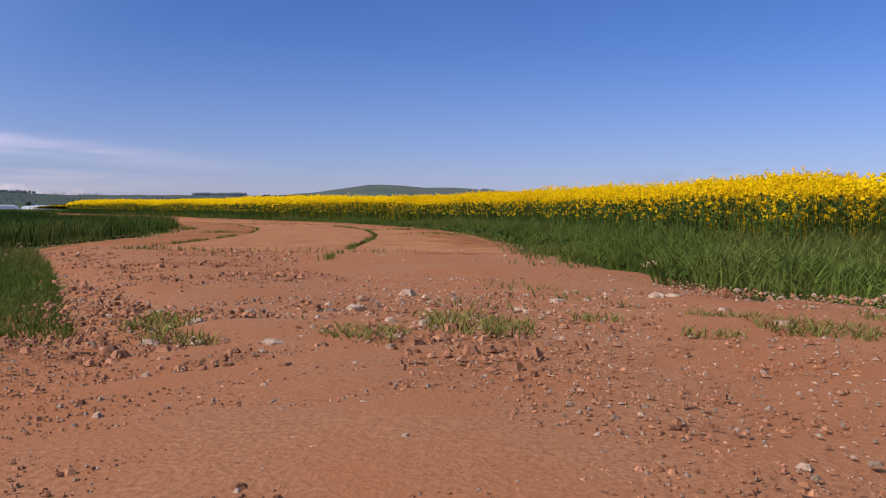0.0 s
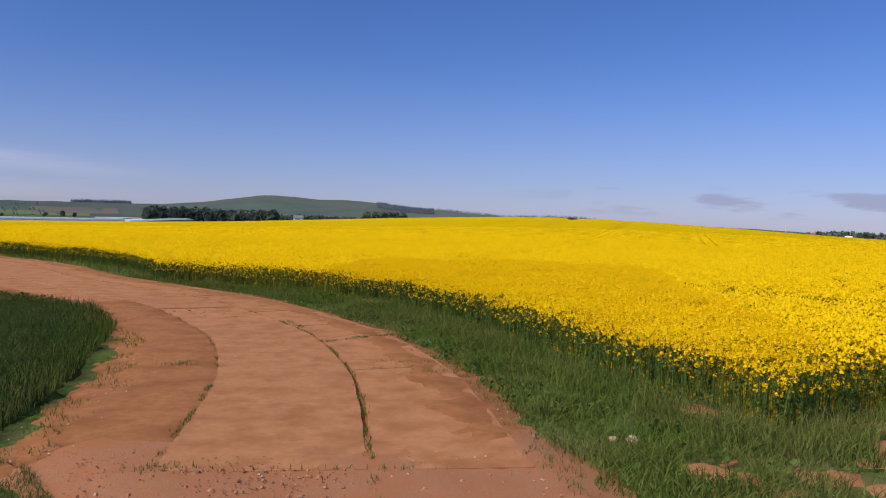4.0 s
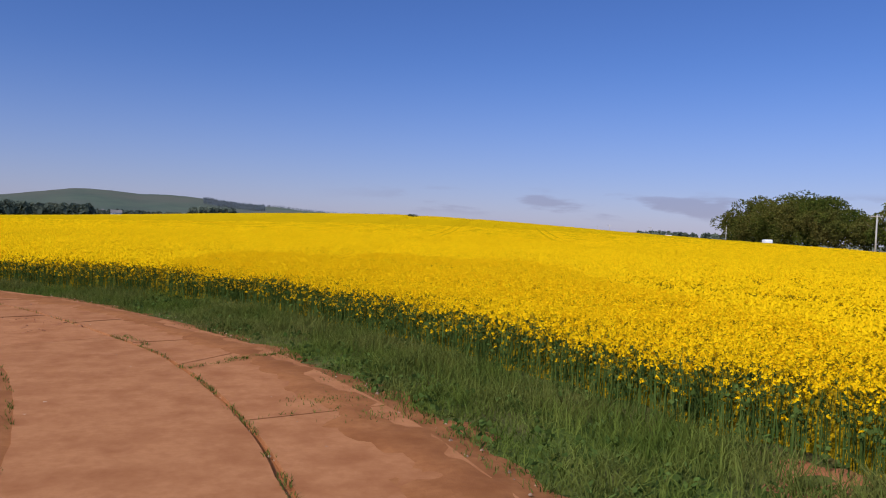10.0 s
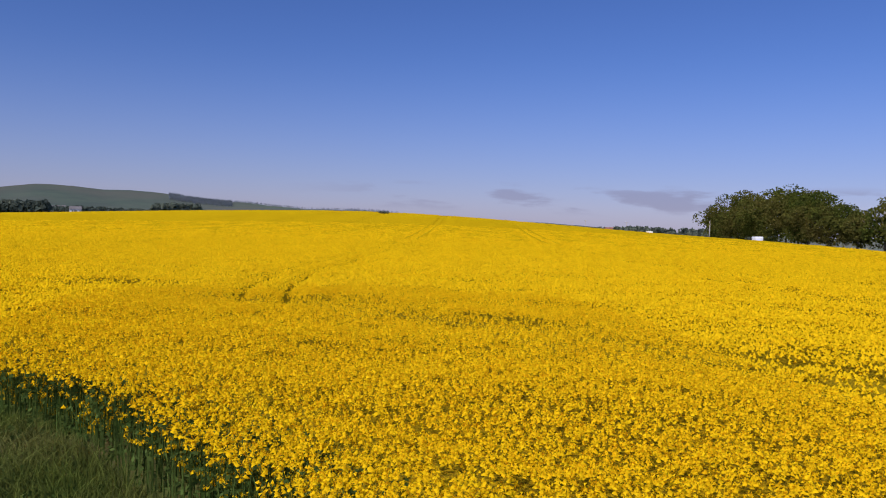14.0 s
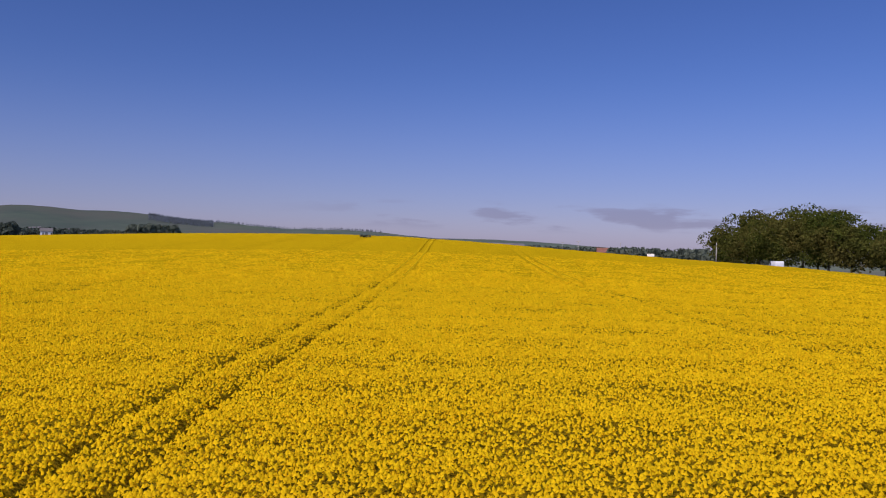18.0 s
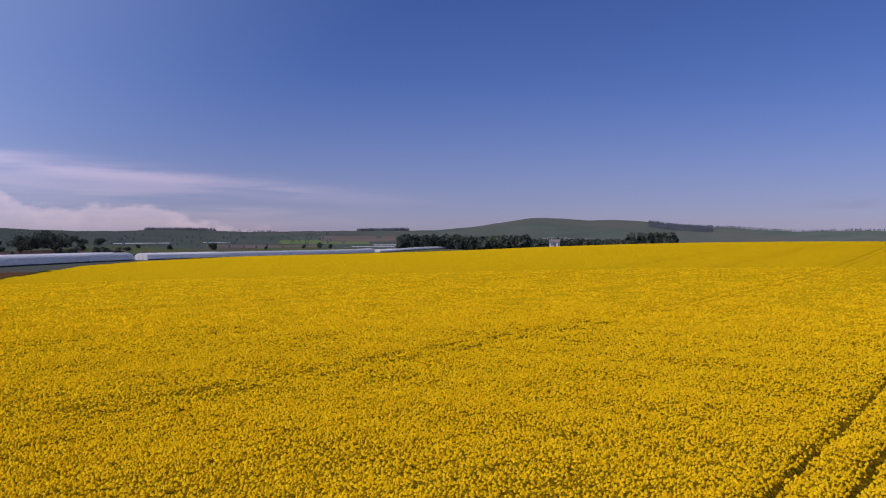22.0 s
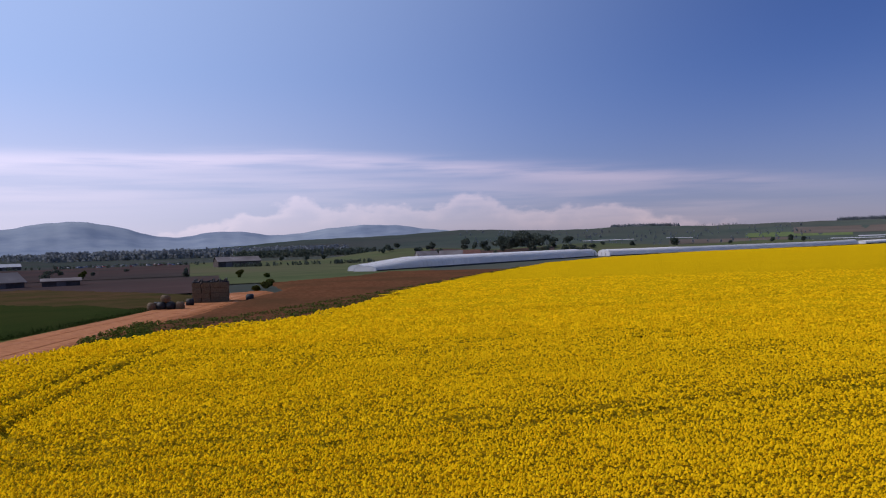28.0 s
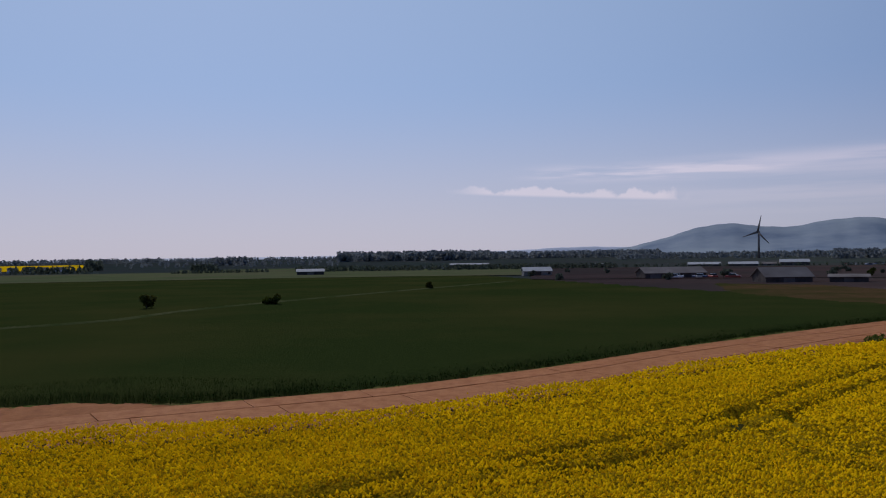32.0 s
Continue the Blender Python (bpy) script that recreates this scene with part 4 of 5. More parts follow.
tagged(new("verge_grass", blades("verge_grass", x, y, ground_z(x, y) - 0.01, 0.40, 0.015, 0.7, M_GRASS, r)), "tall grass standing against the rape", "grass", kind="stuff")
x, y, r = scatter(-26, 40, -2, 62, 20, 42, verge_grass)
tagged(new("verge_grass", blades("verge_grass", x, y, ground_z(x, y) - 0.01, 0.32, 0.03, 0.6, M_GRASS, r)), "rank green grass along the track", "grass", kind="stuff")
x, y, r = scatter(-14, 3.0, -1.2, 12, 900, 43, lambda x, y: inside(GRASS_L, x, y) & (np.sin(x * 3.1 + y) + np.sin(y * 2.7 - x * 1.3) > -1.5) & (x > -8))
tagged(new("turf_grass", blades("turf_grass", x, y, ground_z(x, y) - 0.02, 0.085, 0.009, 1.2, M_GRASS, r)), "short green grass beside the yard", "grass", kind="stuff")
x, y, r = scatter(-26, 10, -6, 46, 95, 44, lambda x, y: inside(WHEAT, x, y) & (away(TRACK, x, y) < 12))
tagged(new("cereal_plants", blades("cereal_plants", x, y, ground_z(x, y) - 0.01, 0.36, 0.02, 0.45, M_WHEAT, r)), "young dark green cereal standing in the field", "crop", kind="stuff")
x, y, r = scatter(-100, 40, -16, 112, 14, 45, lambda x, y: inside(WHEAT, x, y) & (away(TRACK, x, y) < 7))
tagged(new("cereal_plants", blades("cereal_plants", x, y, ground_z(x, y) + 0.05, 0.26, 0.05, 0.8, M_WHEAT, r)), "young dark green cereal standing in the field", "crop", kind="stuff")
x, y, r = scatter(-16, 9, -5.6, 32, 190, 48, lambda x, y: inside(WHEAT, x, y) & (away(TRACK, x, y) < 6.2) & (track_in(x, y) < 0.1))
tagged(new("verge_grass", blades("verge_grass", x, y, ground_z(x, y), 0.34, 0.016, 0.6, M_GRASS, r)), "bright green grass between the track and the cereal", "grass", kind="stuff")
x, y, r = scatter(-76, 30, -12, 98, 9, 49, lambda x, y: (np.abs(signed(WHEAT, x, y) + 0.1) < 0.45) & (away(TRACK, x, y) < 9) & (np.sin(x * 1.3 + y * 0.7) + np.sin(x * 0.37) > -0.7))
tagged(new("ditch_weeds", tufts("ditch_weeds", np.stack([x, y, ground_z(x, y) + 0.16], 1), 0.09, 0.2, 9, r, M_WHEAT, 0.30, 0.14)), "dark ragged weeds along the far edge of the track", "weeds", kind="stuff")
x, y, r = scatter(-6, 6, 14, 34, 2.2, 64, lambda x, y: verge_grass(x, y) & not_bald(x, y))
P = np.stack([x, y, ground_z(x, y) + 0.07], 1)
tagged(new("verge_clumps", tufts("verge_clumps", P, 0.10, 0.1, 9, r, M_STEM, 0.16, 0.10)), "dark leafy clumps of dock among the verge grass", "weeds", kind="stuff")
# weeds in a row across the mouth of the track
x, y, r = scatter(-1.5, 3.0, 7, 5.4, 1500, 46, lambda x, y: (np.abs(y - 3.75 - 0.16 * np.sin(x * 2.3) - 0.08 * x) < 0.42) & (np.sin(x * 3.7 + 1.2) + np.sin(x * 7.9 + y * 5) + 0.7 * np.sin(y * 9 - x * 4) > 0.45))
tagged(new("weeds", blades("weeds", x, y, ground_z(x, y) + 0.045, 0.055, 0.008, 1.4, M_DRY, r)), "low yellowing weeds among stones across the track's mouth", "weeds", kind="stuff")
x, y, r = scatter(-1.0, 4.3, 5, 6.0, 160, 66, lambda x, y: np.sin(x * 2.9) + np.sin(x * 6.1 + y * 3) > 0.9)
tagged(new("weeds", blades("weeds", x, y, ground_z(x, y) + 0.045, 0.06, 0.008, 1.3, M_GRASS, r)), "thin tufts of weeds in the stony earth", "weeds", kind="stuff")
x, y, r = scatter(4, 6, 12, 14.5, 26, 65, lambda x, y: ~not_bald(x, y))
tagged(new("stalks", blades("stalks", x, y, ground_z(x, y), 0.22, 0.012, 0.7, M_DRY, r)), "dry stalks standing on the bare soil", "weeds", kind="stuff")
# weeds in the joints of the bays
px, py = [], []
rw = np.random.RandomState(47)
for off, s0, s1, dens in ((-1.60, 8.0, 12.5, 90), (1.14, 5.5, 22, 60), (-1.6, 14, 26, 30), (1.14, 24, 60, 16)):
    for s in rw.uniform(s0, s1, int(dens * (s1 - s0))):
        if math.sin(s * 2.3 + off) + math.sin(s * 5.7) < -0.3:
            continue
        a, b = on_line(s, off + rw.normal(0, 0.035))
        px.append(a), py.append(b)
for cx, cy, cr, n in ((-5.0, 17.6, 0.22, 130), (-0.1, 18.0, 0.35, 160), (0.3, 16.9, 0.4, 120), (-3.9, 10.4, 0.25, 90), (0.5, 22.5, 0.5, 150)):
    px += list(rw.normal(cx, cr, n))
    py += list(rw.normal(cy, cr * 0.6, n))
for a, b, n in (((-2.1, 20.9), (-0.2, 22.3), 170), ((-1.3, 21.7), (0.2, 22.5), 220), ((-1.3, 17.1), (0.2, 17.5), 40), ((-2.7, 23.6), (-3.3, 25.1), 90), ((-3.4, 10.35), (-0.4, 10.3), 70)):
    f = rw.uniform(0, 1, n)
    px += list(a[0] + (b[0] - a[0]) * f + rw.normal(0, 0.05, n))
    py += list(a[1] + (b[1] - a[1]) * f + rw.normal(0, 0.05, n))
px, py = np.array(px), np.array(py)
tagged(new("joint_weeds", blades("joint_weeds", px, py, ground_z(px, py) + 0.055, 0.07, 0.012, 0.9, M_GRASS, rw)), "small weeds rooted in the paving joints", "weeds", kind="stuff")


# ---------------------------------------------------------------- stones
def pebble_bm(r, n=1):
    bm = bmesh.new()
    bmesh.ops.create_icosphere(bm, subdivisions=n, radius=1)
    for v in bm.verts:
        v.co *= r.uniform(0.72, 1.15)
        v.co.z *= 0.62
    return bm


def pebbles(name, x, y, size, mat, seed, label):
    r = np.random.RandomState(seed)
    bm = bmesh.new()
    bmesh.ops.create_cone(bm, cap_ends=True, segments=5, radius1=1.0, radius2=0.5, depth=0.9)
    bmesh.ops.triangulate(bm, faces=bm.faces)
    bmesh.ops.delete(bm, geom=[f for f in bm.faces if f.normal.z < -0.9], context='FACES')
    bm.verts.ensure_lookup_table()
    bm.verts.index_update()
    bv = np.array([v.co[:] for v in bm.verts])
    bf = np.array([[v.index for v in f.verts] for f in bm.faces])
    bm.free()
    n = len(x)
    a = r.uniform(0, 6.28, n)
    s = np.stack([size * r.uniform(0.7, 1.3, n), size * r.uniform(0.6, 1.1, n), size * r.uniform(0.5, 1.0, n)], 1)
    V = bv[None] * s[:, None] * r.uniform(0.8, 1.2, (n, len(bv), 1))
    X = V[..., 0] * np.cos(a)[:, None] - V[..., 1] * np.sin(a)[:, None] + x[:, None]
    Y = V[..., 0] * np.sin(a)[:, None] + V[..., 1] * np.cos(a)[:, None] + y[:, None]
    Z = V[..., 2] + (ground_z(x, y) + 0.055 + size * 0.12)[:, None]
    F = bf[None] + (np.arange(n) * len(bv))[:, None, None]
    return tagged(new(name, mesh(name, np.stack([X, Y, Z], -1).reshape(-1, 3), F.reshape(-1, 3), mat)), label, "gravel", kind="stuff")


def r_low(x, y):
    """Where loose stones gather: more to the west side, in patches."""
    return 0.55 - 0.25 * x + 0.35 * np.sin(x * 5.1 + 2 * np.sin(y * 3.3)) * np.sin(y * 4.7)


x, y, r = scatter(-6, 0.9, 6.5, 7.5, 260, 51, lambda x, y: (yard_in(x, y) > 0) & (y < 6.5) & (np.abs(x) < y * 0.62 + 0.8))
pebbles("gravel", x, y, r.lognormal(-5.3, 0.5, len(x)), M_STONE, 52, "fine loose gravel scattered over the red earth")
x, y, r = scatter(-2.4, 1.2, 2.2, 3.3, 1000, 67, lambda x, y: (np.abs(x) < y * 0.60 + 0.25) & (r_low(x, y) > 0.25))
pebbles("gravel", x, y, r.lognormal(-5.35, 0.42, len(x)), M_CLOD, 68, "small reddish stones strewn over the earth")
x, y, r = scatter(-7, 0.9, 7.5, 11.5, 110, 53, lambda x, y: (yard_in(x, y) > 0) & ((y < 7) | (x < -1.3)) & (np.abs(x) < y * 0.62 + 1))
pebbles("clods", x, y, r.lognormal(-5.1, 0.5, len(x)), M_CLOD, 54, "crumbs of dark red earth over the yard")
x, y, r = scatter(-6.5, 3.0, 7.5, 6.6, 150, 55, lambda x, y: (yard_in(x, y) > 0) & (np.abs(y - 4.3 - 0.3 * np.sin(x) - 0.1 * x) < 1.0))
pebbles("rubble", x, y, r.lognormal(-4.55, 0.5, len(x)), M_CLOD, 56, "stony rubble across the mouth of the track")
x, y, r = scatter(-3.5, 3.0, 7.5, 6.4, 42, 50, lambda x, y: (yard_in(x, y) > 0) & (np.abs(y - 4.4 - 0.3 * np.sin(x) - 0.12 * x) < 0.9))
pebbles("rubble", x, y, r.lognormal(-4.3, 0.5, len(x)), M_STONE, 49, "pale broken stones across the mouth of the track")
x, y, r = scatter(-5, 7.5, -0.8, 11.0, 90, 48, lambda x, y: (x < -1.6) & (yard_in(x, y) > 0.1))
pebbles("rubble", x, y, r.lognormal(-4.3, 0.45, len(x)), M_CLOD, 47, "broken stony earth before the first bay")
x, y, r = scatter(-3.4, 2.6, 0.4, 9.0, 170, 73, lambda x, y: (yard_in(x, y) > -0.1) & (x < 0.3 - 0.42 * (y - 2.6) + 0.5 * np.sin(y * 2.3 + x)) & (np.sin(x * 2.9 + 1.7 * np.sin(y * 2.1)) * np.sin(y * 2.6 + x) > -0.35))
pebbles("rubble", x, y, r.lognormal(-4.25, 0.5, len(x)), M_CLOD, 74, "rough lumps of dark red earth beside the grass")
x, y, r = scatter(-12, 8, 3, 40, 9, 57, lambda x, y: on_track(x, y))
pebbles("gravel", x, y, r.lognormal(-4.2, 0.4, len(x)), M_STONE, 58, "loose gravel scattered over the track")
x, y, r = scatter(-12, 22, -2, 31, 26, 59, lambda x, y: on_track(x, y) & (np.hypot((x + 6.3) / 2.2, (y - 27.3) / 2.0) < 1))
pebbles("rubble", x, y, r.lognormal(-3.5, 0.35, len(x)), M_CLOD, 60, "broken stony patch in the paving")
rs = random.Random(61)
for sx_, sy_, ss in ((-0.7, 1.9, 0.026), (-0.3, 1.8, 0.018), (0.8, 1.7, 0.018), (-0.7, 3.2, 0.045), (-0.2, 3.4, 0.035), (1.4, 5.1, 0.06), (1.52, 5.15, 0.05), (0.7, 4.8, 0.05), (1.7, 3.9, 0.045), (-1.2, 3.2, 0.035), (-1.2, 3.8, 0.045), (-1.0, 3.2, 0.03), (-0.5, 4.4, 0.05), (2.35, 11.6, 0.08), (2.62, 11.5, 0.115), (3.85, 7.4, 0.10), (2.2, 8.3, 0.09), (3.0, 5.2, 0.06)):
    bm = pebble_bm(rs, 2)
    bmesh.ops.scale(bm, vec=(ss * 1.25, ss * 0.9, ss * 0.85), verts=bm.verts)
    ob = new("stone", bm_mesh("stone", bm, M_STONE))
    ob.matrix_world = pose(sx_, sy_, gz(sx_, sy_) + 0.05 + ss * 0.12, 0, 0, rs.uniform(0, 360))
    tagged(ob, "pale rough stone lying on the red earth" if sy_ < 6 else "pale boulder half sunk in the verge grass", "stone", "stones by the track")


# ---------------------------------------------------------------- trees
def tree(x, y, tall, wide, label, seed, leaves=1500, leaf=0.55, mat=None, trunk=0.28, name="tree", low=0.28, group="", blobs=9):
    r = np.random.RandomState(seed)
    rr = random.Random(seed)
    t = thing(name, label, "tree", group, at=pose(x, y, float(land(x, y))))
    bm = bmesh.new()
    top = Vector((rr.uniform(-0.3, 0.3), rr.uniform(-0.3, 0.3), tall * 0.55))
    rod(bm, (0, 0, -0.3), top, trunk, trunk * 0.45, 9)
    for i in range(6):
        a = i * 1.05 + rr.uniform(0, 0.6)
        st = top * rr.uniform(0.45, 0.95)
        rod(bm, st, st + Vector((math.cos(a) * wide * 0.62, math.sin(a) * wide * 0.62, tall * rr.uniform(0.12, 0.32))), trunk * 0.38, trunk * 0.10, 6)
    part("trunk", bm_mesh("trunk", bm, M_BARK, True), t)
    C, S = [], []
    for i in range(blobs):
        a, q = rr.uniform(0, 6.28), rr.uniform(0.15, 0.72)
        zz = tall * (low + 0.18 + rr.uniform(0, 0.62 - low * 0.4))
        f = math.sqrt(max(0.12, 1 - ((zz / tall - 0.55) / 0.5) ** 2))
        C.append((math.cos(a) * wide * q * f, math.sin(a) * wide * q * f, zz))
        S.append(wide * rr.uniform(0.30, 0.50))
    C, S = np.array(C), np.array(S)
    pick = r.randint(0, len(C), leaves)
    d = r.normal(0, 1, (leaves, 3))
    d /= np.linalg.norm(d, axis=1)[:, None]
    P = C[pick] + d * (S[pick] * r.uniform(0.72, 1.06, leaves))[:, None] * np.array([1, 1, 0.72])
    P[:, 2] = np.clip(P[:, 2], tall * low * 0.8, tall * 1.02)
    part("crown", tufts("crown", P, leaf, 0.25, 2, r, mat or M_LEAF, leaf * 0.5, leaf * 0.4), t)
    return t


rt = random.Random(71)
for i, (az, k, th, tw) in enumerate(((-43.6, 238, 14.0, 7.0), (-45.0, 226, 17.2, 8.5), (-46.8, 214, 17.8, 9.0), (-48.6, 204, 17.2, 8.8), (-50.2, 196, 15.4, 8.0), (-51.6, 188, 11.5, 6.5), (-45.8, 240, 17.4, 8.0), (-49.5, 216, 17.0, 8.0))):
    tree(8.5 - math.sin(radians(az)) * k, 40 + math.cos(radians(az)) * k, th, tw, "broad dark green tree in full leaf beside the road", 100 + i, 5200, 0.50, group="roadside trees", low=0.02, blobs=26)
for i, (az, k, th, tw) in enumerate(((-53.6, 186, 11.0, 6.0), (-55.5, 178, 13.0, 7.5), (-58.0, 170, 13.0, 7.5), (-60.5, 165, 12.0, 7.0))):
    tree(8.5 - math.sin(radians(az)) * k, 40 + math.cos(radians(az)) * k, th, tw, "dark green tree standing further along the road", 130 + i, 3000, 0.52, group="roadside trees", low=0.04, blobs=22)


def bush(x, y, tall, wide, label, seed, leaves=180, leaf=0.5, mat=None, group=""):
    return tree(x, y, tall, wide, label, seed, leaves, leaf, mat, 0.09, "bush", 0.05, group, 6)


def wood(name, az0, az1, r0, r1, n, tall, seed, label, mat, conifer=True):
    """A far wood: many small crowns in one mesh."""
    r = np.random.RandomState(seed)
    a, d = np.radians(r.uniform(az0, az1, n)), r.uniform(r0, r1, n)
    x, y = 11 - np.sin(a) * d, 57 + np.cos(a) * d
    hgt = tall * r.uniform(0.7, 1.15, n)
    z = land(x, y)
    P, S = [], []
    for lv, wd in (((0.15, 0.36), (0.4, 0.30), (0.65, 0.21), (0.88, 0.11)) if conifer else ((0.2, 0.42), (0.45, 0.5), (0.7, 0.42), (0.88, 0.26))):
        P.append(np.stack([x, y, z + hgt * lv], 1))
        S.append(hgt * wd)
    P, S = np.concatenate(P), np.concatenate(S)
    return tagged(new(name, tufts(name, P, S * 0.95, 0.2, 5, r, mat, S * 0.7, S * 0.55)), label, "wood", kind="stuff")


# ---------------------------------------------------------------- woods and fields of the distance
wood("conifer_wood", 14.6, 18.4, 2240, 2300, 360, 9, 201, "small dark conifer wood on the ridge", M_HAZEWOOD)
wood("conifer_wood", 28.3, 33.0, 2240, 2300, 360, 8, 214, "dark wood along the ridge", M_HAZEWOOD)
wood("tree_row", 24, 27.5, 2250, 2290, 26, 7, 215, "thin row of trees along the ridge", M_HAZEWOOD)
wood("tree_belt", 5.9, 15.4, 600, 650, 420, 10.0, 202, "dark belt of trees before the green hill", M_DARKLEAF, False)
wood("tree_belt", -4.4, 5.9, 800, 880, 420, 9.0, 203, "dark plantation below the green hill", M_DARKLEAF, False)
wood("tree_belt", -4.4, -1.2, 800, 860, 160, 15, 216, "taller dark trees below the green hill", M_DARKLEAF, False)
wood("conifer_wood", -6.9, -2.6, 1940, 2200, 1100, 7, 204, "dark conifer wood on the hill shoulder", M_HAZEWOOD)
wood("tree_row", -19, -6.7, 2270, 2310, 220, 7, 205, "thin row of conifers along the ridge", M_HAZEWOOD)
wood("mixed_wood", 83, 100, 2200, 2600, 700, 20, 206, "long hazy wood across the plain", M_HAZEWOOD, False)
wood("mixed_wood", 95, 106, 1900, 2150, 620, 23, 207, "hazy wood on a low rise", M_HAZEWOOD, False)
wood("mixed_wood", 105.5, 124, 2700, 3100, 320, 14, 224, "low hazy woods along the horizon", M_HAZEWOOD, False)
wood("copse", 112.4, 114.6, 1500, 1580, 60, 15, 225, "dark copse before the horizon", M_HAZEWOOD, False)
wood("mixed_wood", 118, 135, 2700, 3100, 300, 16, 226, "hazy far woods and hedges", M_HAZEWOOD, False)
wood("mixed_wood", 52, 72, 1250, 1500, 640, 14, 208, "belt of mixed trees across the plain", M_HAZEWOOD, False)
wood("mixed_wood", 71, 86, 1500, 2100, 420, 12, 217, "thin scatter of trees across the plain", M_HAZEWOOD, False)
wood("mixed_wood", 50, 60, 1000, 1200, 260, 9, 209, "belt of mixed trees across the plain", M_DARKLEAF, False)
wood("mixed_wood", 106, 121, 1100, 1900, 120, 7, 210, "scattered far trees on the plain", M_HAZEWOOD, False)
wood("copse", 114.4, 116.2, 700, 730, 50, 6, 220, "small round copse on the plain", M_DARKLEAF, False)
wood("hedge", 111, 117.5, 560, 580, 90, 2.6, 221, "low hedge beyond the cereal", M_DARKLEAF, False)
wood("hedge", 86, 109, 540, 600, 520, 3.8, 211, "straggling dark hedge behind the cereal field", M_DARKLEAF, False)
wood("mixed_wood", 20, 44, 1400, 2000, 200, 6, 212, "scattered trees and copses on rising ground", M_HAZEWOOD, False)
wood("mixed_wood", -41.5, -37, 300, 340, 160, 5.0, 222, "low dark trees beyond the rape", M_DARKLEAF, False)
wood("mixed_wood", -48, -41.5, 330, 420, 200, 5.5, 223, "low dark trees beyond the road", M_DARKLEAF, False)
wood("mixed_wood", -37, -30, 520, 640, 150, 5.5, 213, "low dark trees beyond the rape", M_DARKLEAF, False)
wood("hedge", 62, 90, 560, 640, 150, 2.4, 218, "straggling hedge across the plain", M_DARKLEAF, False)
wood("hedge", 50, 60, 400, 412, 80, 2.2, 219, "hedge between two pastures", M_DARKLEAF, False)
far_patch("pasture", 46, 63, 165, 700, M_MEADOW, "green pasture below the tunnels", 0.08)
far_patch("rough_ground", 61, 92, 130, 246, M_FARSOIL, "dark trodden ground round the sheds", 0.1)
far_patch("ploughed_field", 63, 92, 246, 580, M_FARSOIL, "dark ploughed field behind the sheds")
far_patch("pasture", 92, 135, 330, 640, M_MEADOW, "dull green pasture beyond the cereal")
far_patch("rape_field", 122.9, 135, 1000, 2300, M_CANOPYFAR, "far yellow field of rape", 0.5)
far_patch("pasture", 104, 117, 640, 820, M_MEADOW, "dull green field beyond the cereal", 0.4)
wood("hedge", 122.5, 135, 700, 760, 90, 6, 227, "dark hedge below the far rape", M_DARKLEAF, False)
wood("copse", 122.0, 122.9, 960, 1000, 26, 11, 228, "round dark tree clump beside the far rape", M_DARKLEAF, False)
far_patch("ploughed_field", 21, 29, 1400, 1600, M_HAZESOIL, "reddish bare field below the ridge", 0.6)
far_patch("ploughed_field", 15.6, 21, 1700, 1900, M_HAZESOIL, "reddish bare field on the ridge", 0.6)
far_patch("pasture", 17.5, 24, 1620, 1760, M_LUSH, "bright green pasture on the ridge", 0.5)
far_patch("ploughed_field", 37, 46, 430, 560, M_FARSOIL, "dark bare field behind the tunnels", 0.3)
for az0, az1, r0, r1 in ((31.4, 35, 1620, 1640), (27.4, 29.2, 1650, 1666), (15.7, 18.8, 1500, 1522), (15.6, 21.5, 1420, 1430), (13.2, 17.2, 1560, 1590)):
    far_patch("field_cover", az0, az1, r0, r1, M_FILM, "far white field covered in plastic film", 1.0, "field cover")


# ---------------------------------------------------------------- polytunnels
def arch(width, tall, n=10):
    """Half outline of a tunnel, from the near foot over the crown to the far foot."""
    return [(-math.cos(math.pi * i / n) * width / 2, max(0.0, math.sin(math.pi * i / n)) ** 0.55 * tall) for i in range(n + 1)]


def hoop_mesh(width, tall):
    bm = bmesh.new()
    pts = arch(width, tall)
    for a, b in zip(pts[:-1], pts[1:]):
        rod(bm, (0, a[0], a[1] + 0.03), (0, b[0], b[1] + 0.03), 0.09, 0.09, 5)
    return bm_mesh("hoop", bm, M_WHITE)


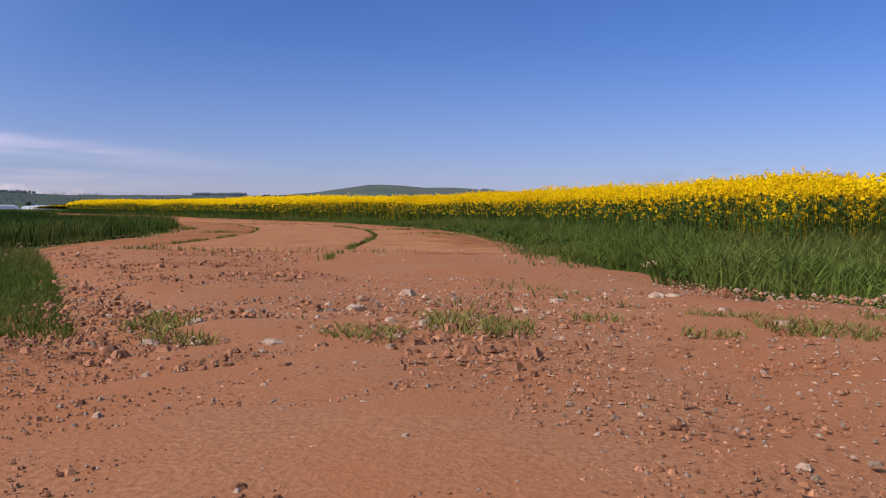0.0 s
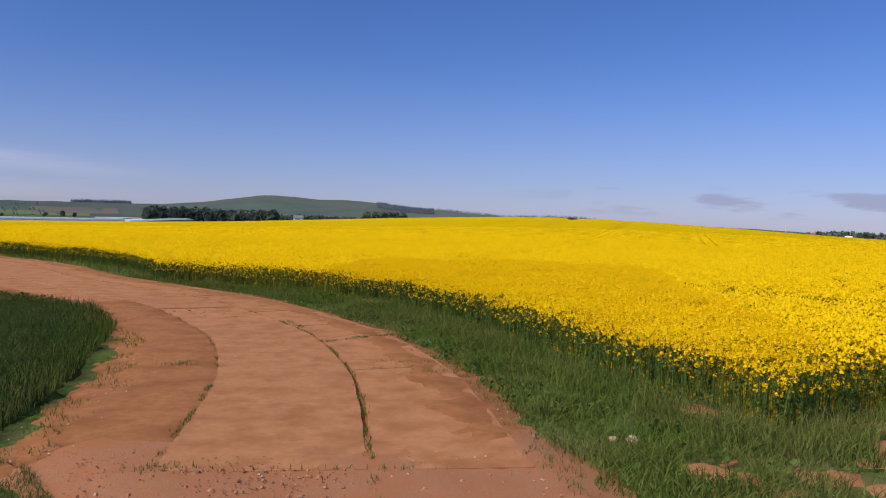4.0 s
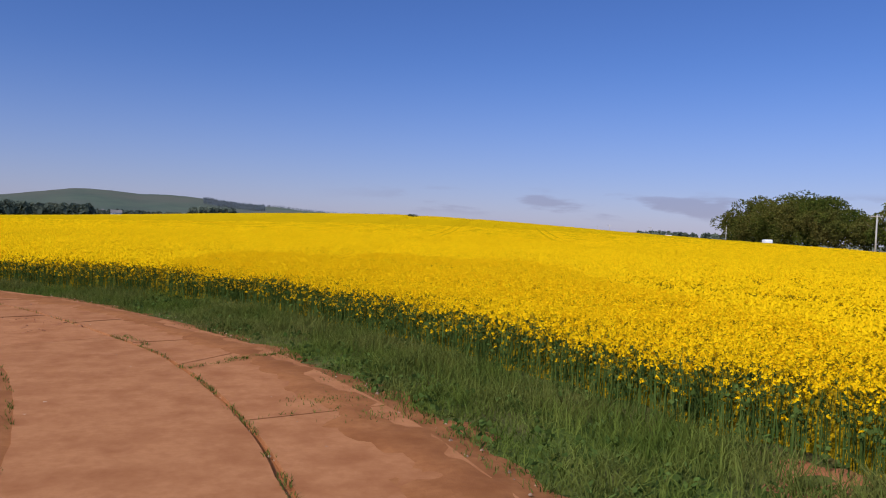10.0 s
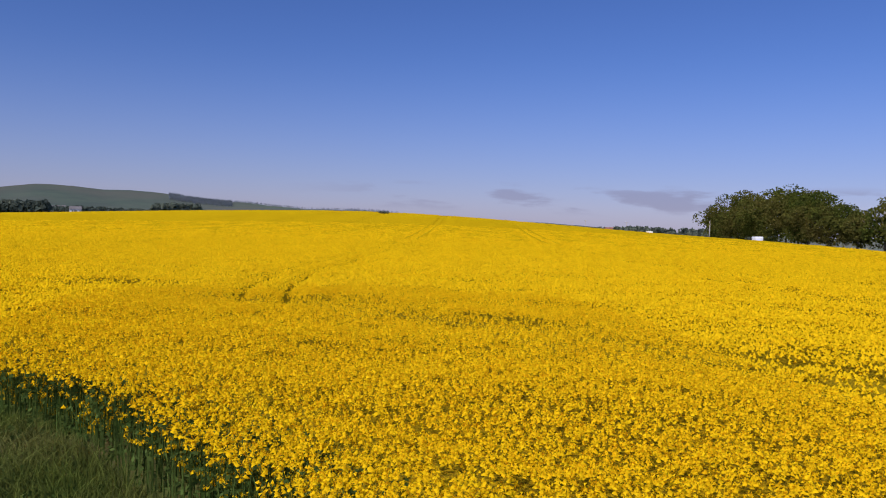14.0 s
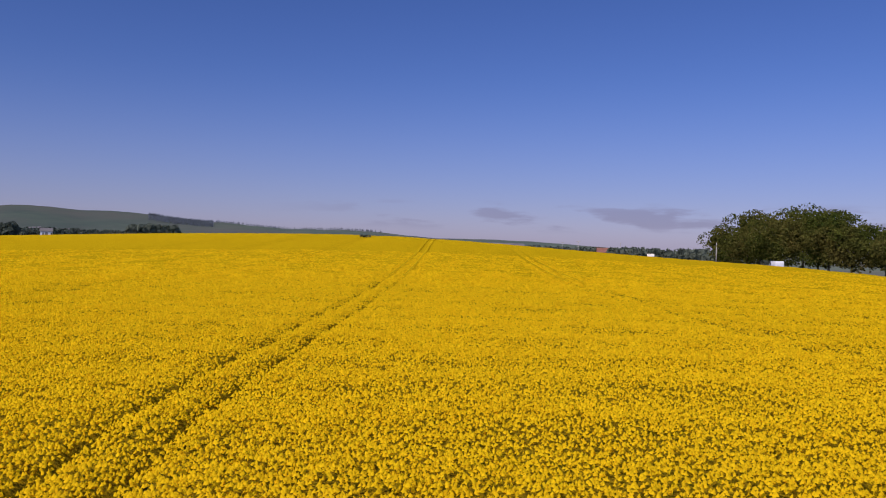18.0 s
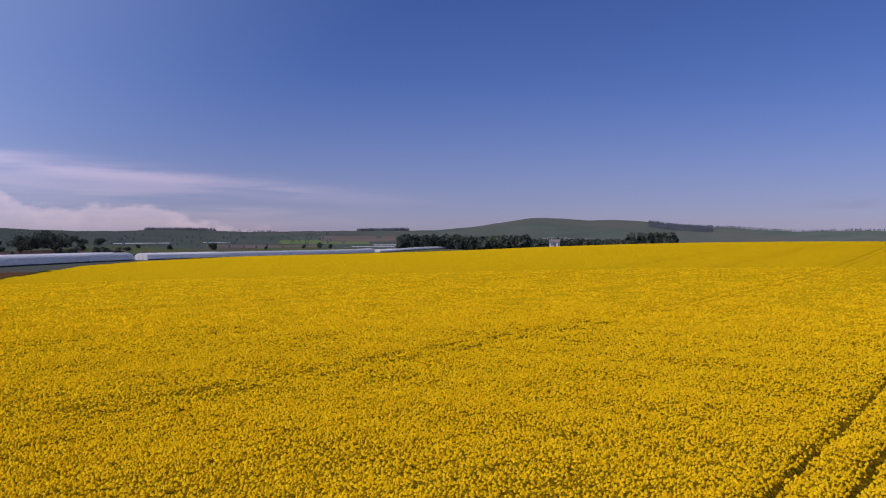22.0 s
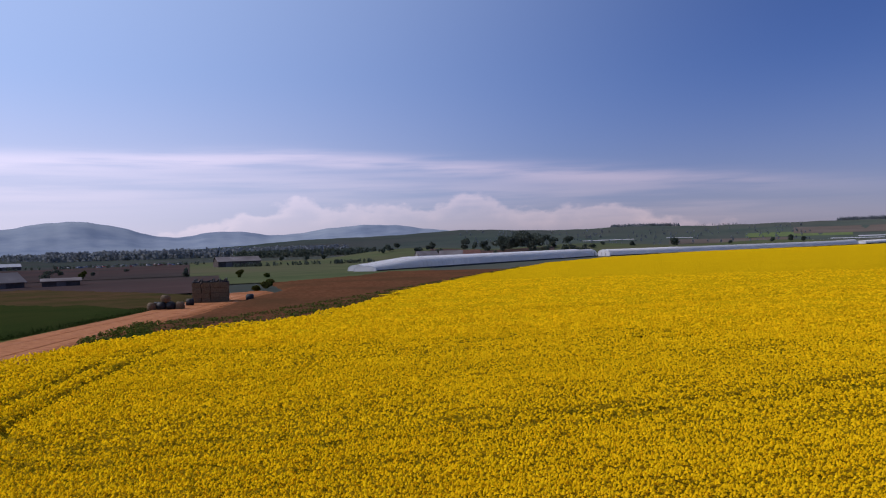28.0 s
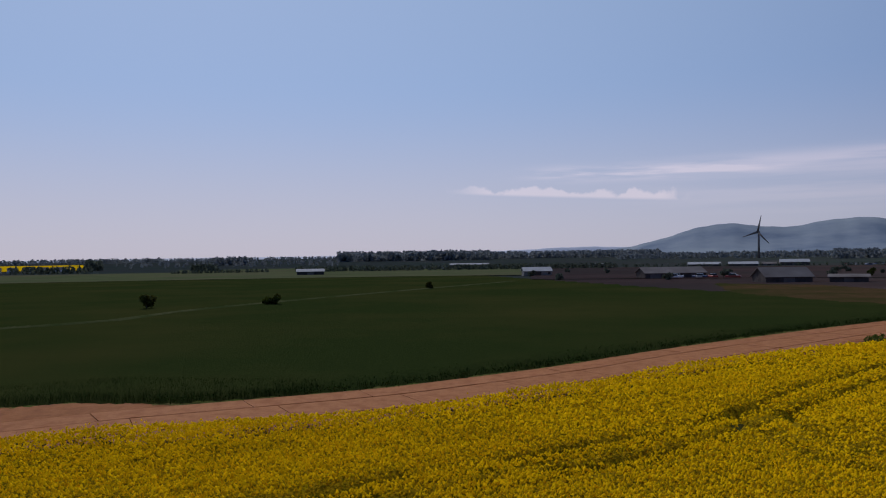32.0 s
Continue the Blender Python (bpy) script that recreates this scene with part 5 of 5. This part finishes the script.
def polytunnel(a, b, label, width, tall, step, hoops, low=1.0, rail=True):
    """A long tunnel from a to b: film sagging between its hoops, end film, hoops and a dark base rail."""
    d = Vector((b[0] - a[0], b[1] - a[1], 0))
    turn = math.degrees(math.atan2(d.y, d.x))
    base = pose(a[0], a[1], float(land(*a)), 0, 0, turn)
    t = thing("polytunnel", label, "polytunnel", "polytunnels", at=base)
    n = int(d.length / step) * 2
    V, F, pts = [], [], arch(width, tall)
    grow = lambda s: min(1.0, low + (1 - low) * s / 26)
    for k in range(n + 1):
        s = d.length * k / n
        p = base @ Vector((s, 0, 0))
        z = float(land(p.x, p.y)) - base.translation.z
        for q, (py, pz) in enumerate(pts):
            V.append((s, py * (0.985 if k % 2 else 1), z + pz * grow(s) * (0.955 if k % 2 else 1.0)))
    m = len(pts)
    for k in range(n):
        F += [(k * m + i, (k + 1) * m + i, (k + 1) * m + i + 1, k * m + i + 1) for i in range(m - 1)]
    part("film", mesh("film", V, F, M_FILM, True), t)
    bm = bmesh.new()
    bm.faces.new([bm.verts.new(v) for v in V[:m]])
    part("end_film", bm_mesh("end_film", bm, M_FILM), t)
    hoop = hoop_mesh(width, tall)
    for k in range(hoops):
        s = k * step
        p = base @ Vector((s, 0, 0))
        part("hoop", hoop, t, Matrix.Translation((s, 0, float(land(p.x, p.y)) - base.translation.z)) @ Matrix.Diagonal((1, 1, grow(s), 1)))
    if rail:
        V, F = [], []
        for k in range(n // 4 + 1):
            s = d.length * k / (n // 4)
            p = base @ Vector((s, -width / 2 - 0.25, 0))
            z = float(land(p.x, p.y)) - base.translation.z
            V += [(s, -width / 2 - 0.25, z - 0.3), (s, -width / 2 - 0.25, z + 0.42), (s, -width / 2, z + 0.42)]
            if k:
                F += [(3 * k - 3, 3 * k, 3 * k + 1, 3 * k - 2), (3 * k - 2, 3 * k + 1, 3 * k + 2, 3 * k - 1)]
        part("base_rail", mesh("base_rail", V, F, M_WALLDARK), t, None, "dark base rail")
    return t


polytunnel((-164, 200), (-200.2, 364), "long white plastic polytunnel beside the rape", 8.0, 3.5, 2.2, 60, 0.5)
polytunnel((-172, 204), (-208, 364), "white plastic polytunnel behind the front one", 8.0, 3.7, 2.2, 12, 0.5, False)
polytunnel((-193.6, 366), (-150, 566), "low white polytunnel beyond the gap", 8.0, 3.0, 2.6, 20)
polytunnel((-148, 574), (-70, 760), "low white polytunnel on the far side of the rape", 8.0, 1.8, 2.6, 8)
# stacked hoops and posts in the gap between the tunnels
for i in range(6):
    bm = bmesh.new()
    rod(bm, (0, 0, -0.2), (0.25, 0.1, 1.9 + 0.2 * (i % 3)), 0.09, 0.07, 6)
    gx, gy = -196 + i * 0.9, 356 + i * 1.7
    o = new("timber_post", bm_mesh("timber_post", bm, M_WOOD))
    o.matrix_world = pose(gx, gy, float(land(gx, gy)), 0, 0, i * 40)
    tagged(o, "leaning timber post in the gap between tunnels", "post", "posts by the tunnels")


# ---------------------------------------------------------------- buildings
def shed(x, y, turn, long, deep, eaves, ridge, label, wall=None, roof=None, name="shed", group="", doors=1, windows=0):
    wall, roof = wall or M_WALLDARK, roof or M_ROOF
    t = thing(name, label, "building", group, at=pose(x, y, float(land(x, y)) - 0.2, 0, 0, turn))
    bm = bmesh.new()
    V = [bm.verts.new((sx_ * long / 2, sy_ * deep / 2, z)) for sx_ in (-1, 1) for sy_, z in ((-1, 0), (-1, eaves), (0, ridge), (1, eaves), (1, 0))]
    bm.faces.new(V[:5]), bm.faces.new(V[5:][::-1])
    for i, j in ((0, 1), (3, 4)):
        bm.faces.new((V[i], V[j], V[5 + j], V[5 + i]))
    part("wall", bm_mesh("wall", bm, wall), t)
    for sg in (-1, 1):
        bm = bmesh.new()
        w = math.hypot(deep / 2, ridge - eaves) + 0.5
        box(bm, -long / 2 - 0.4, 0, 0, long / 2 + 0.4, w, 0.14, Matrix.Translation((0, 0, ridge)) @ Matrix.Rotation(-math.atan2(ridge - eaves, deep / 2) if sg > 0 else math.pi + math.atan2(ridge - eaves, deep / 2), 4, 'X') @ Matrix.Translation((0, 0, 0.02 if sg > 0 else -0.16)))
        part("roof", bm_mesh("roof", bm, roof), t)
    for i in range(doors):
        bm = bmesh.new()
        px_ = (i + 0.5) / doors * long - long / 2
        box(bm, px_ - min(1.6, long * 0.12), -deep / 2 - 0.06, 0, px_ + min(1.6, long * 0.12), -deep / 2 + 0.04, eaves * 0.85)
        part("door", bm_mesh("door", bm, M_DARK if wall is M_WALLPALE else M_ROOF), t)
    for i in range(windows):
        bm = bmesh.new()
        px_ = (i + 0.5) / windows * long - long / 2 + long / windows * 0.25
        box(bm, px_ - 0.5, -deep / 2 - 0.05, eaves * 0.4, px_ + 0.5, -deep / 2 + 0.03, eaves * 0.8)
        part("window", bm_mesh("window", bm, M_DARK), t)
    return t


def far_shed(az, r, long, deep, eaves, ridge, label, turn=0, **kw):
    x, y, _ = at_far(az, r)
    return shed(x, y, az + turn, long, deep, eaves, ridge, label, **kw)


far_shed(75.0, 205, 11.0, 8, 1.7, 3.7, "dark farm shed with a grey sheet roof", 24, group="farm sheds")
far_shed(82.2, 255, 19, 9, 2.0, 3.6, "long low dark shed with a grey roof", 20, group="farm sheds", doors=3)
far_shed(71.0, 205, 8, 5, 1.5, 2.0, "low open shed beside the ploughed field", 0, group="farm sheds")
far_shed(91.6, 320, 11, 8, 2.2, 3.6, "small farmhouse with a pale roof", 8, wall=M_WALLPALE, roof=M_ROOFPALE, name="farmhouse", windows=3)
far_shed(80.0, 620, 23, 12, 1.7, 3.2, "pale-roofed barn far across the plain", 0, roof=M_ROOFPALE, group="far barns")
far_shed(77.5, 620, 20, 12, 1.7, 3.2, "pale-roofed barn far across the plain", 3, roof=M_ROOFPALE, group="far barns")
far_shed(75.6, 640, 18, 12, 1.5, 2.6, "long barn far across the plain", 3, group="far barns", doors=3)
far_shed(74.3, 640, 20, 12, 2.6, 4.6, "pale-roofed barn far across the plain", 3, roof=M_ROOFPALE, group="far barns")
far_shed(59.8, 430, 22, 14, 3.2, 5.4, "large barn with a bluish grey roof", 12, group="far barns", doors=2)
far_shed(96.5, 700, 34, 10, 3.0, 4.0, "white-fronted building before the wood", 0, wall=M_WALLPALE, roof=M_ROOFPALE, name="farmhouse", windows=6)
far_shed(87, 640, 11, 8, 2.0, 3.0, "pale-roofed barn far across the plain", 0, roof=M_ROOFPALE, group="far barns")
far_shed(108, 420, 14, 8, 2.2, 3.4, "low shed with a pale roof behind the hedge", 0, roof=M_ROOFPALE, group="far barns")
for i, (az, r) in enumerate(((44.5, 420), (43.2, 440), (46.3, 460))):
    far_shed(az, r, 12, 8, 2.6, 5.0, "cottage with a brown roof among trees", i * 9, wall=M_WALLPALE, roof=M_TERRACOTTA if i == 1 else M_ROOF, name="cottage", group="cottages", windows=2)
for i in range(11):
    far_shed(4.75 - i * 0.3, 1600 + (i % 3) * 9, 5.5, 7, 2.4, 4.6, "small white house in a row below the hill", 0, wall=M_WHITE, roof=M_ROOF, name="house", group="houses below the hill", windows=1)
for i in range(7):
    far_shed(124.5 + i * 0.9, 900, 9, 7, 3.0, 5.2, "small white house in a far row", 0, wall=M_WHITE, roof=M_ROOF, name="house", group="far houses", windows=2)
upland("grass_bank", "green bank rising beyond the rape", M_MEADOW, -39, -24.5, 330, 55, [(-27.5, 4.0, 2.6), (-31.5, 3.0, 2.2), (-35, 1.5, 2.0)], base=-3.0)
shed(197, 395, -20, 18, 10, 4.0, 6.4, "bungalow with a slate roof beyond the rape", wall=M_WALLPALE, name="house", windows=4)
shed(256, 392, -34, 8, 7, 3.2, 5.4, "cottage with a red roof beyond the rape", wall=M_WALLPALE, roof=M_TERRACOTTA, name="cottage", windows=2)
far_shed(4.0, 700, 9, 8, 5.5, 8, "white farmhouse among dark trees", 0, wall=M_WHITE, name="farmhouse", windows=3)


# ---------------------------------------------------------------- bale stack and bales at the end of the track
stack = thing("bale_stack", "tall square stack of old straw bales weighted with tyres", "straw stack", at=pose(-79.6, 106.3, gz(-79.6, 106.3), 0, 0, 58))
rb = random.Random(81)
for iz in range(4):
    for ix in range(4):
        for iy in range(3):
            bm = bmesh.new()
            box(bm, -0.53, -0.53, 0, 0.53, 0.53, 0.62)
            bevel_all(bm, 0.06, 2)
            part("bale", bm_mesh("bale", bm, M_BALE), stack, pose(-1.62 + ix * 1.08 + rb.uniform(-0.05, 0.05), -1.08 + iy * 1.08 + rb.uniform(-0.05, 0.05), iz * 0.63, 0, 0, rb.uniform(-2, 2)))


def tyre_mesh():
    bm = bmesh.new()
    n, k = 14, 6
    vs = [[bm.verts.new(((0.34 + 0.12 * math.cos(b)) * math.cos(a), (0.34 + 0.12 * math.cos(b)) * math.sin(a), 0.11 + 0.11 * math.sin(b))) for b in (2 * math.pi * j / k for j in range(k))] for a in (2 * math.pi * i / n for i in range(n))]
    for i in range(n):
        for j in range(k):
            bm.faces.new((vs[i][j], vs[(i + 1) % n][j], vs[(i + 1) % n][(j + 1) % k], vs[i][(j + 1) % k]))
    return bm_mesh("tyre", bm, M_TYRE, True)


TYRE = tyre_mesh()
for i in range(12):
    o = new("tyre", TYRE)
    p = stack.matrix_world @ Vector((-1.8 + (i % 6) * 0.72 + rb.uniform(-0.08, 0.08), (-1.15 if i < 6 else 0.9) + rb.uniform(-0.15, 0.15), 2.53))
    o.matrix_world = pose(*p, (0, 62, 0, 0, 70)[i % 5] + rb.uniform(-8, 8), rb.uniform(-8, 8), 0) @ Matrix.Translation((0, 0, -0.05 if i % 5 not in (1, 4) else 0.0))
    tagged(o, "old tyre weighing down the top of the stack", "tyre", "tyres on the stack")
for i, (bx, by, up) in enumerate(((-73.0, 95.6, 0), (-72.4, 96.4, 0), (-71.8, 97.2, 0), (-71.2, 98.0, 0), (-73.8, 96.6, 0), (-73.0, 97.6, 0), (-72.4, 96.9, 0.78), (-75.6, 101.4, 0), (-76.4, 109.9, 0))):
    bm = bmesh.new()
    v = rod(bm, (-0.45, 0, 0.43), (0.45, 0, 0.43), 0.45, 0.45, 20)
    bmesh.ops.bevel(bm, geom=[e for e in bm.edges if len(e.link_faces) == 2 and abs(e.link_faces[0].normal.dot(e.link_faces[1].normal)) < 0.3], offset=0.10, segments=2, affect='EDGES')
    o = new("round_bale", bm_mesh("round_bale", bm, M_WRAP if i % 3 else M_BALE, True))
    o.matrix_world = pose(bx, by, gz(bx, by) + up - 0.02, 0, 0, rb.uniform(20, 70))
    tagged(o, "round bale in dark wrap lying beside the track" if i % 3 else "weathered round straw bale beside the track", "bale", "round bales")

# ---------------------------------------------------------------- road, poles, van and sign
ROAD = [(58, 18), (80, 60), (103, 100), (134, 154), (168, 214), (210, 285)]
road_line = smooth_line(ROAD, 6)
tagged(new("road", sheet("road", 50, 14, 212, 288, 1.5, M_ASPHALT, 0.03, lambda x, y: away(road_line, x, y) < 3.2)), "narrow asphalt road beyond the rape", "road", kind="structure")
tagged(new("verge", sheet("verge", 50, 10, 226, 292, 2.0, M_TURF, 0.01, lambda x, y: (away(road_line, x, y) < 12) & (away(road_line, x, y) >= 3.2) & ~in_crop(x, y))), "grass verge along the asphalt road", "verge", kind="structure")


def pole(x, y, tall, label, arm=True):
    t = thing("utility_pole", label, "pole", "utility poles", at=pose(x, y, gz(x, y), 0, 0, -30))
    bm = bmesh.new()
    rod(bm, (0, 0, -0.5), (0, 0, tall), 0.15, 0.11, 10)
    part("post", bm_mesh("post", bm, M_WOOD, True), t)
    if arm:
        bm = bmesh.new()
        box(bm, -0.9, -0.06, tall - 0.35, 0.9, 0.06, tall - 0.22)
        bevel_all(bm, 0.015)
        part("crossarm", bm_mesh("crossarm", bm, M_WOOD), t)
        for ix in (-0.75, 0.0, 0.75):
            bm = bmesh.new()
            rod(bm, (ix, 0, tall - 0.22), (ix, 0, tall - 0.02), 0.05, 0.035, 8)
            part("insulator", bm_mesh("insulator", bm, M_WHITE, True), t)
    return t


pole(102, 98, 6.9, "grey wooden utility pole beside the road")
pole(165, 208, 7.0, "grey wooden utility pole before the trees", False)
for az, r, hh in ((-34.5, 330, 8.0), (-37.5, 360, 8.0), (-33.0, 420, 8.0), (-26.0, 330, 5.5), (-24.6, 330, 5.5)):
    xx, yy, _ = at_far(az, r)
    pole(xx, yy, hh, "thin far utility pole beyond the rape")

van = thing("van", "white panel van parked on the road by the trees", "van", at=pose(137.3, 160, gz(137.3, 160) + 0.05, 0, 0, 60))
bm = bmesh.new()
prof = ((-2.4, 0.35), (2.45, 0.35), (2.5, 0.95), (1.75, 1.15), (1.15, 1.95), (0.9, 2.1), (-2.35, 2.15), (-2.45, 1.9))
for sgn in (-0.92, 0.92):
    bm.faces.new([bm.verts.new((a, sgn * (0.93 if b > 1.5 else 1), b)) for a, b in prof])
bm.verts.ensure_lookup_table()
for i in range(8):
    j = (i + 1) % 8
    bm.faces.new((bm.verts[i], bm.verts[j], bm.verts[8 + j], bm.verts[8 + i]))
bevel_all(bm, 0.06, 2)
part("body", bm_mesh("body", bm, M_WHITE, True), van)
for wx in (-1.55, 1.55):
    for wy in (-0.84, 0.84):
        bm = bmesh.new()
        rod(bm, (wx, wy - 0.1, 0.33), (wx, wy + 0.1, 0.33), 0.33, 0.33, 16)
        w = part("wheel", bm_mesh("wheel", bm, M_RUBBER, True), van)
        bm = bmesh.new()
        rod(bm, (wx, wy - 0.115, 0.33), (wx, wy + 0.115, 0.33), 0.18, 0.18, 12)
        part("rim", bm_mesh("rim", bm, M_PAINT[2], True), w)
for wy in (-0.925, 0.925):
    bm = bmesh.new()
    bm.faces.new([bm.verts.new((a, wy * k, b)) for a, b, k in ((1.62, 1.18, 1.0), (1.12, 1.86, 0.955), (0.5, 1.86, 0.955), (0.5, 1.18, 1.0))])
    part("window", bm_mesh("window", bm, M_DARK), van)
bm = bmesh.new()
bm.faces.new([bm.verts.new(v) for v in ((1.80, -0.75, 1.2), (1.80, 0.75, 1.2), (1.22, 0.7, 1.93), (1.22, -0.7, 1.93))])
part("windscreen", bm_mesh("windscreen", bm, M_DARK), van)

sx_, sy_ = 158, 228
sign = thing("signboard", "white signboard on two posts by the road", "sign", at=pose(sx_, sy_, gz(sx_, sy_), 0, 0, -38))
bm = bmesh.new()
box(bm, -1.1, -0.05, 2.25, 1.1, 0.05, 3.09)
bevel_all(bm, 0.02)
part("board", bm_mesh("board", bm, M_WHITE), sign)
for ix in (-0.8, 0.8):
    bm = bmesh.new()
    box(bm, ix - 0.07, 0.05, -0.2, ix + 0.07, 0.19, 3.02)
    part("post", bm_mesh("post", bm, M_WOOD), sign)

# ---------------------------------------------------------------- wind turbine
tx, ty, tz = at_far(76.5, 1500)
turbine = thing("wind_turbine", "grey three-bladed wind turbine standing on the plain", "wind turbine", at=pose(tx, ty, tz, 0, 0, 76.5 - 30))
bm = bmesh.new()
rod(bm, (0, 0, -1), (0, 0, 46), 2.2, 1.4, 16)
part("tower", bm_mesh("tower", bm, M_ROOF, True), turbine)
bm = bmesh.new()
box(bm, -1.2, -2.6, 45.2, 1.2, 3.2, 47.6)
bevel_all(bm, 0.4, 2)
part("nacelle", bm_mesh("nacelle", bm, M_ROOF, True), turbine)
bm = bmesh.new()
rod(bm, (0, -2.5, 46.4), (0, -4.6, 46.4), 1.1, 0.3, 14)
hub = part("hub", bm_mesh("hub", bm, M_ROOF, True), turbine)
for k in range(3):
    bm = bmesh.new()
    a = radians(14 + 120 * k)
    v = rod(bm, (0, 0, 0.6), (0, 0, 30), 2.2, 0.5, 10)
    bmesh.ops.scale(bm, vec=(1, 0.25, 1), verts=v)
    bmesh.ops.transform(bm, matrix=Matrix.Translation((0, -3.3, 46.4)) @ Matrix.Rotation(a, 4, 'Y'), verts=v)
    part("blade", bm_mesh("blade", bm, M_ROOF, True), hub)


# ---------------------------------------------------------------- cars and clutter on the far lot
def car_parts():
    bm = bmesh.new()
    box(bm, -2.1, -0.85, 0.3, 2.1, 0.85, 0.85)
    bevel_all(bm, 0.15, 2)
    body = bm_mesh("body", bm, M_PAINT[0], True)
    bm = bmesh.new()
    v = box(bm, -1.3, -0.75, 0.83, 0.9, 0.75, 1.42)
    for q in v:
        if q.co.z > 1.2:
            q.co.x *= 0.75
    bevel_all(bm, 0.1, 2)
    return body, bm_mesh("cabin", bm, M_DARK, True)


BODY, CABIN = car_parts()
BODIES = []
for m in M_PAINT:
    b = BODY.copy()
    b.materials.clear()
    b.materials.append(m)
    BODIES.append(b)
rc = random.Random(91)
for i in range(60):
    az, r = rc.uniform(63.5, 71.5) if i < 34 else rc.uniform(76, 84), rc.uniform(560, 640)
    if i >= 34:
        r = rc.uniform(236, 246)
    if i >= 42:
        az, r = rc.uniform(86, 107), rc.uniform(604, 616)
    xx, yy, zz = at_far(az, r)
    c = thing("car", "small parked car on the far lot", "car", "cars on the far lot", at=pose(xx, yy, zz + 0.25, 0, 0, rc.uniform(0, 360)))
    part("body", BODIES[rc.randrange(4)], c)
    part("cabin", CABIN, c)

# ---------------------------------------------------------------- single bushes
for i, (bx, by, hh, ww) in enumerate(((-85.3, 3.7, 1.9, 1.1), (-94.7, 17.5, 1.6, 1.2), (-157, 29.4, 1.6, 0.8), (-170.6, 163.7, 2.1, 0.9), (-160.8, 165.4, 1.5, 0.9), (-108, 132, 0.9, 0.8), (-116, 138, 0.8, 0.7), (-98, 124, 0.7, 0.6), (-124, 143, 0.9, 0.8), (-240, 150, 2.6, 1.6))):
    bush(bx, by, hh, ww, "lone dark bush in the open field", 300 + i)
for i in range(24):
    az = rt.uniform(34, 58)
    xx, yy, _ = at_far(az, rt.uniform(470, 600))
    bush(xx, yy, rt.uniform(3, 6.5), rt.uniform(2, 4), "dark rounded tree behind the tunnels", 330 + i, 220, 0.9, M_DARKLEAF, "trees behind the tunnels")
for i, (az, hh, ww) in enumerate(((43.4, 9, 5), (42.0, 7, 4.5), (36.0, 6.5, 4.5), (37.0, 7, 4.5), (28.6, 6, 4.0), (22.3, 3.2, 1.4), (21.2, 4.6, 1.6), (20.4, 4.2, 1.6), (33.6, 2.6, 1.8), (31.5, 2.8, 2.0), (25.0, 2.6, 1.0))):
    xx, yy, _ = at_far(az, 560)
    bush(xx, yy, hh, ww, "single round dark tree on the pasture", 430 + i, 420, 0.9, M_DARKLEAF, "trees on the pasture")
for i in range(9):
    xx, yy, _ = at_far(39.4 + (i - 4) * 0.38, 540 + rt.uniform(-14, 14))
    bush(xx, yy, rt.uniform(14, 17) - abs(i - 4.0) * 1.4, rt.uniform(5, 7), "dense dark copse behind the tunnels", 370 + i, 420, 1.1, M_DARKLEAF, "copse")
for i in range(22):
    xx, yy, _ = at_far(rt.uniform(63, 95), rt.uniform(228, 420))
    bush(xx, yy, rt.uniform(1.4, 3), rt.uniform(1.0, 2.4), "dark bush among the farm sheds", 390 + i, 110, 0.7, M_DARKLEAF, "bushes by the sheds")
# green weeds at the corner of the crop
CORNER = [(-41, 76), (-37, 84), (-38, 92), (-44, 101), (-60, 124), (-86, 168), (-118, 224), (-125, 222), (-95, 170), (-71, 128), (-59, 106), (-53, 94), (-56, 86), (-46, 78)]
x, y, r = scatter(-126, 74, -34, 226, 8, 95, lambda x, y: inside(CORNER, x, y) & (np.sin(x * 0.9) * np.sin(y * 0.7 + x * 0.3) > -0.55))
tagged(new("weeds", tufts("weeds", np.stack([x, y, ground_z(x, y) + 0.2], 1), 0.22, 0.35, 4, r, M_GRASS, 0.28, 0.2)), "rank green weeds at the corner of the crop", "weeds", kind="stuff")

# the grassy field line through the cereal, and a paler field beyond it
LINE = smooth_line([(-54, 6.6), (-64, 11.8), (-88, 13.4), (-157, 29.4), (-215, 44)], 6)
tagged(new("field_line", sheet("field_line", -216, 2, -50, 48, 0.35, M_PALEGRASS, lambda x, y: 0.30 - 0.35 * np.clip(away(LINE, x, y) - 0.25, 0, 1.0), lambda x, y: away(LINE, x, y) < 0.9, 0.02, 97)), "pale grassy strip between two cereal fields", "verge", kind="structure")

# ragged weeds where a tramline crosses the brow of the field
x, y, r = scatter(64.2, 219.6, 67.4, 223.0, 10, 98, lambda x, y: np.hypot(x - 65.8, y - 221.3) < 1.3)
tagged(new("weeds", tufts("weeds", np.stack([x, y, ground_z(x, y) + 1.3], 1), 0.3, 0.2, 8, r, M_DARKLEAF, 0.25, 0.35)), "ragged dark weeds where a tramline crosses the brow", "weeds", kind="stuff")
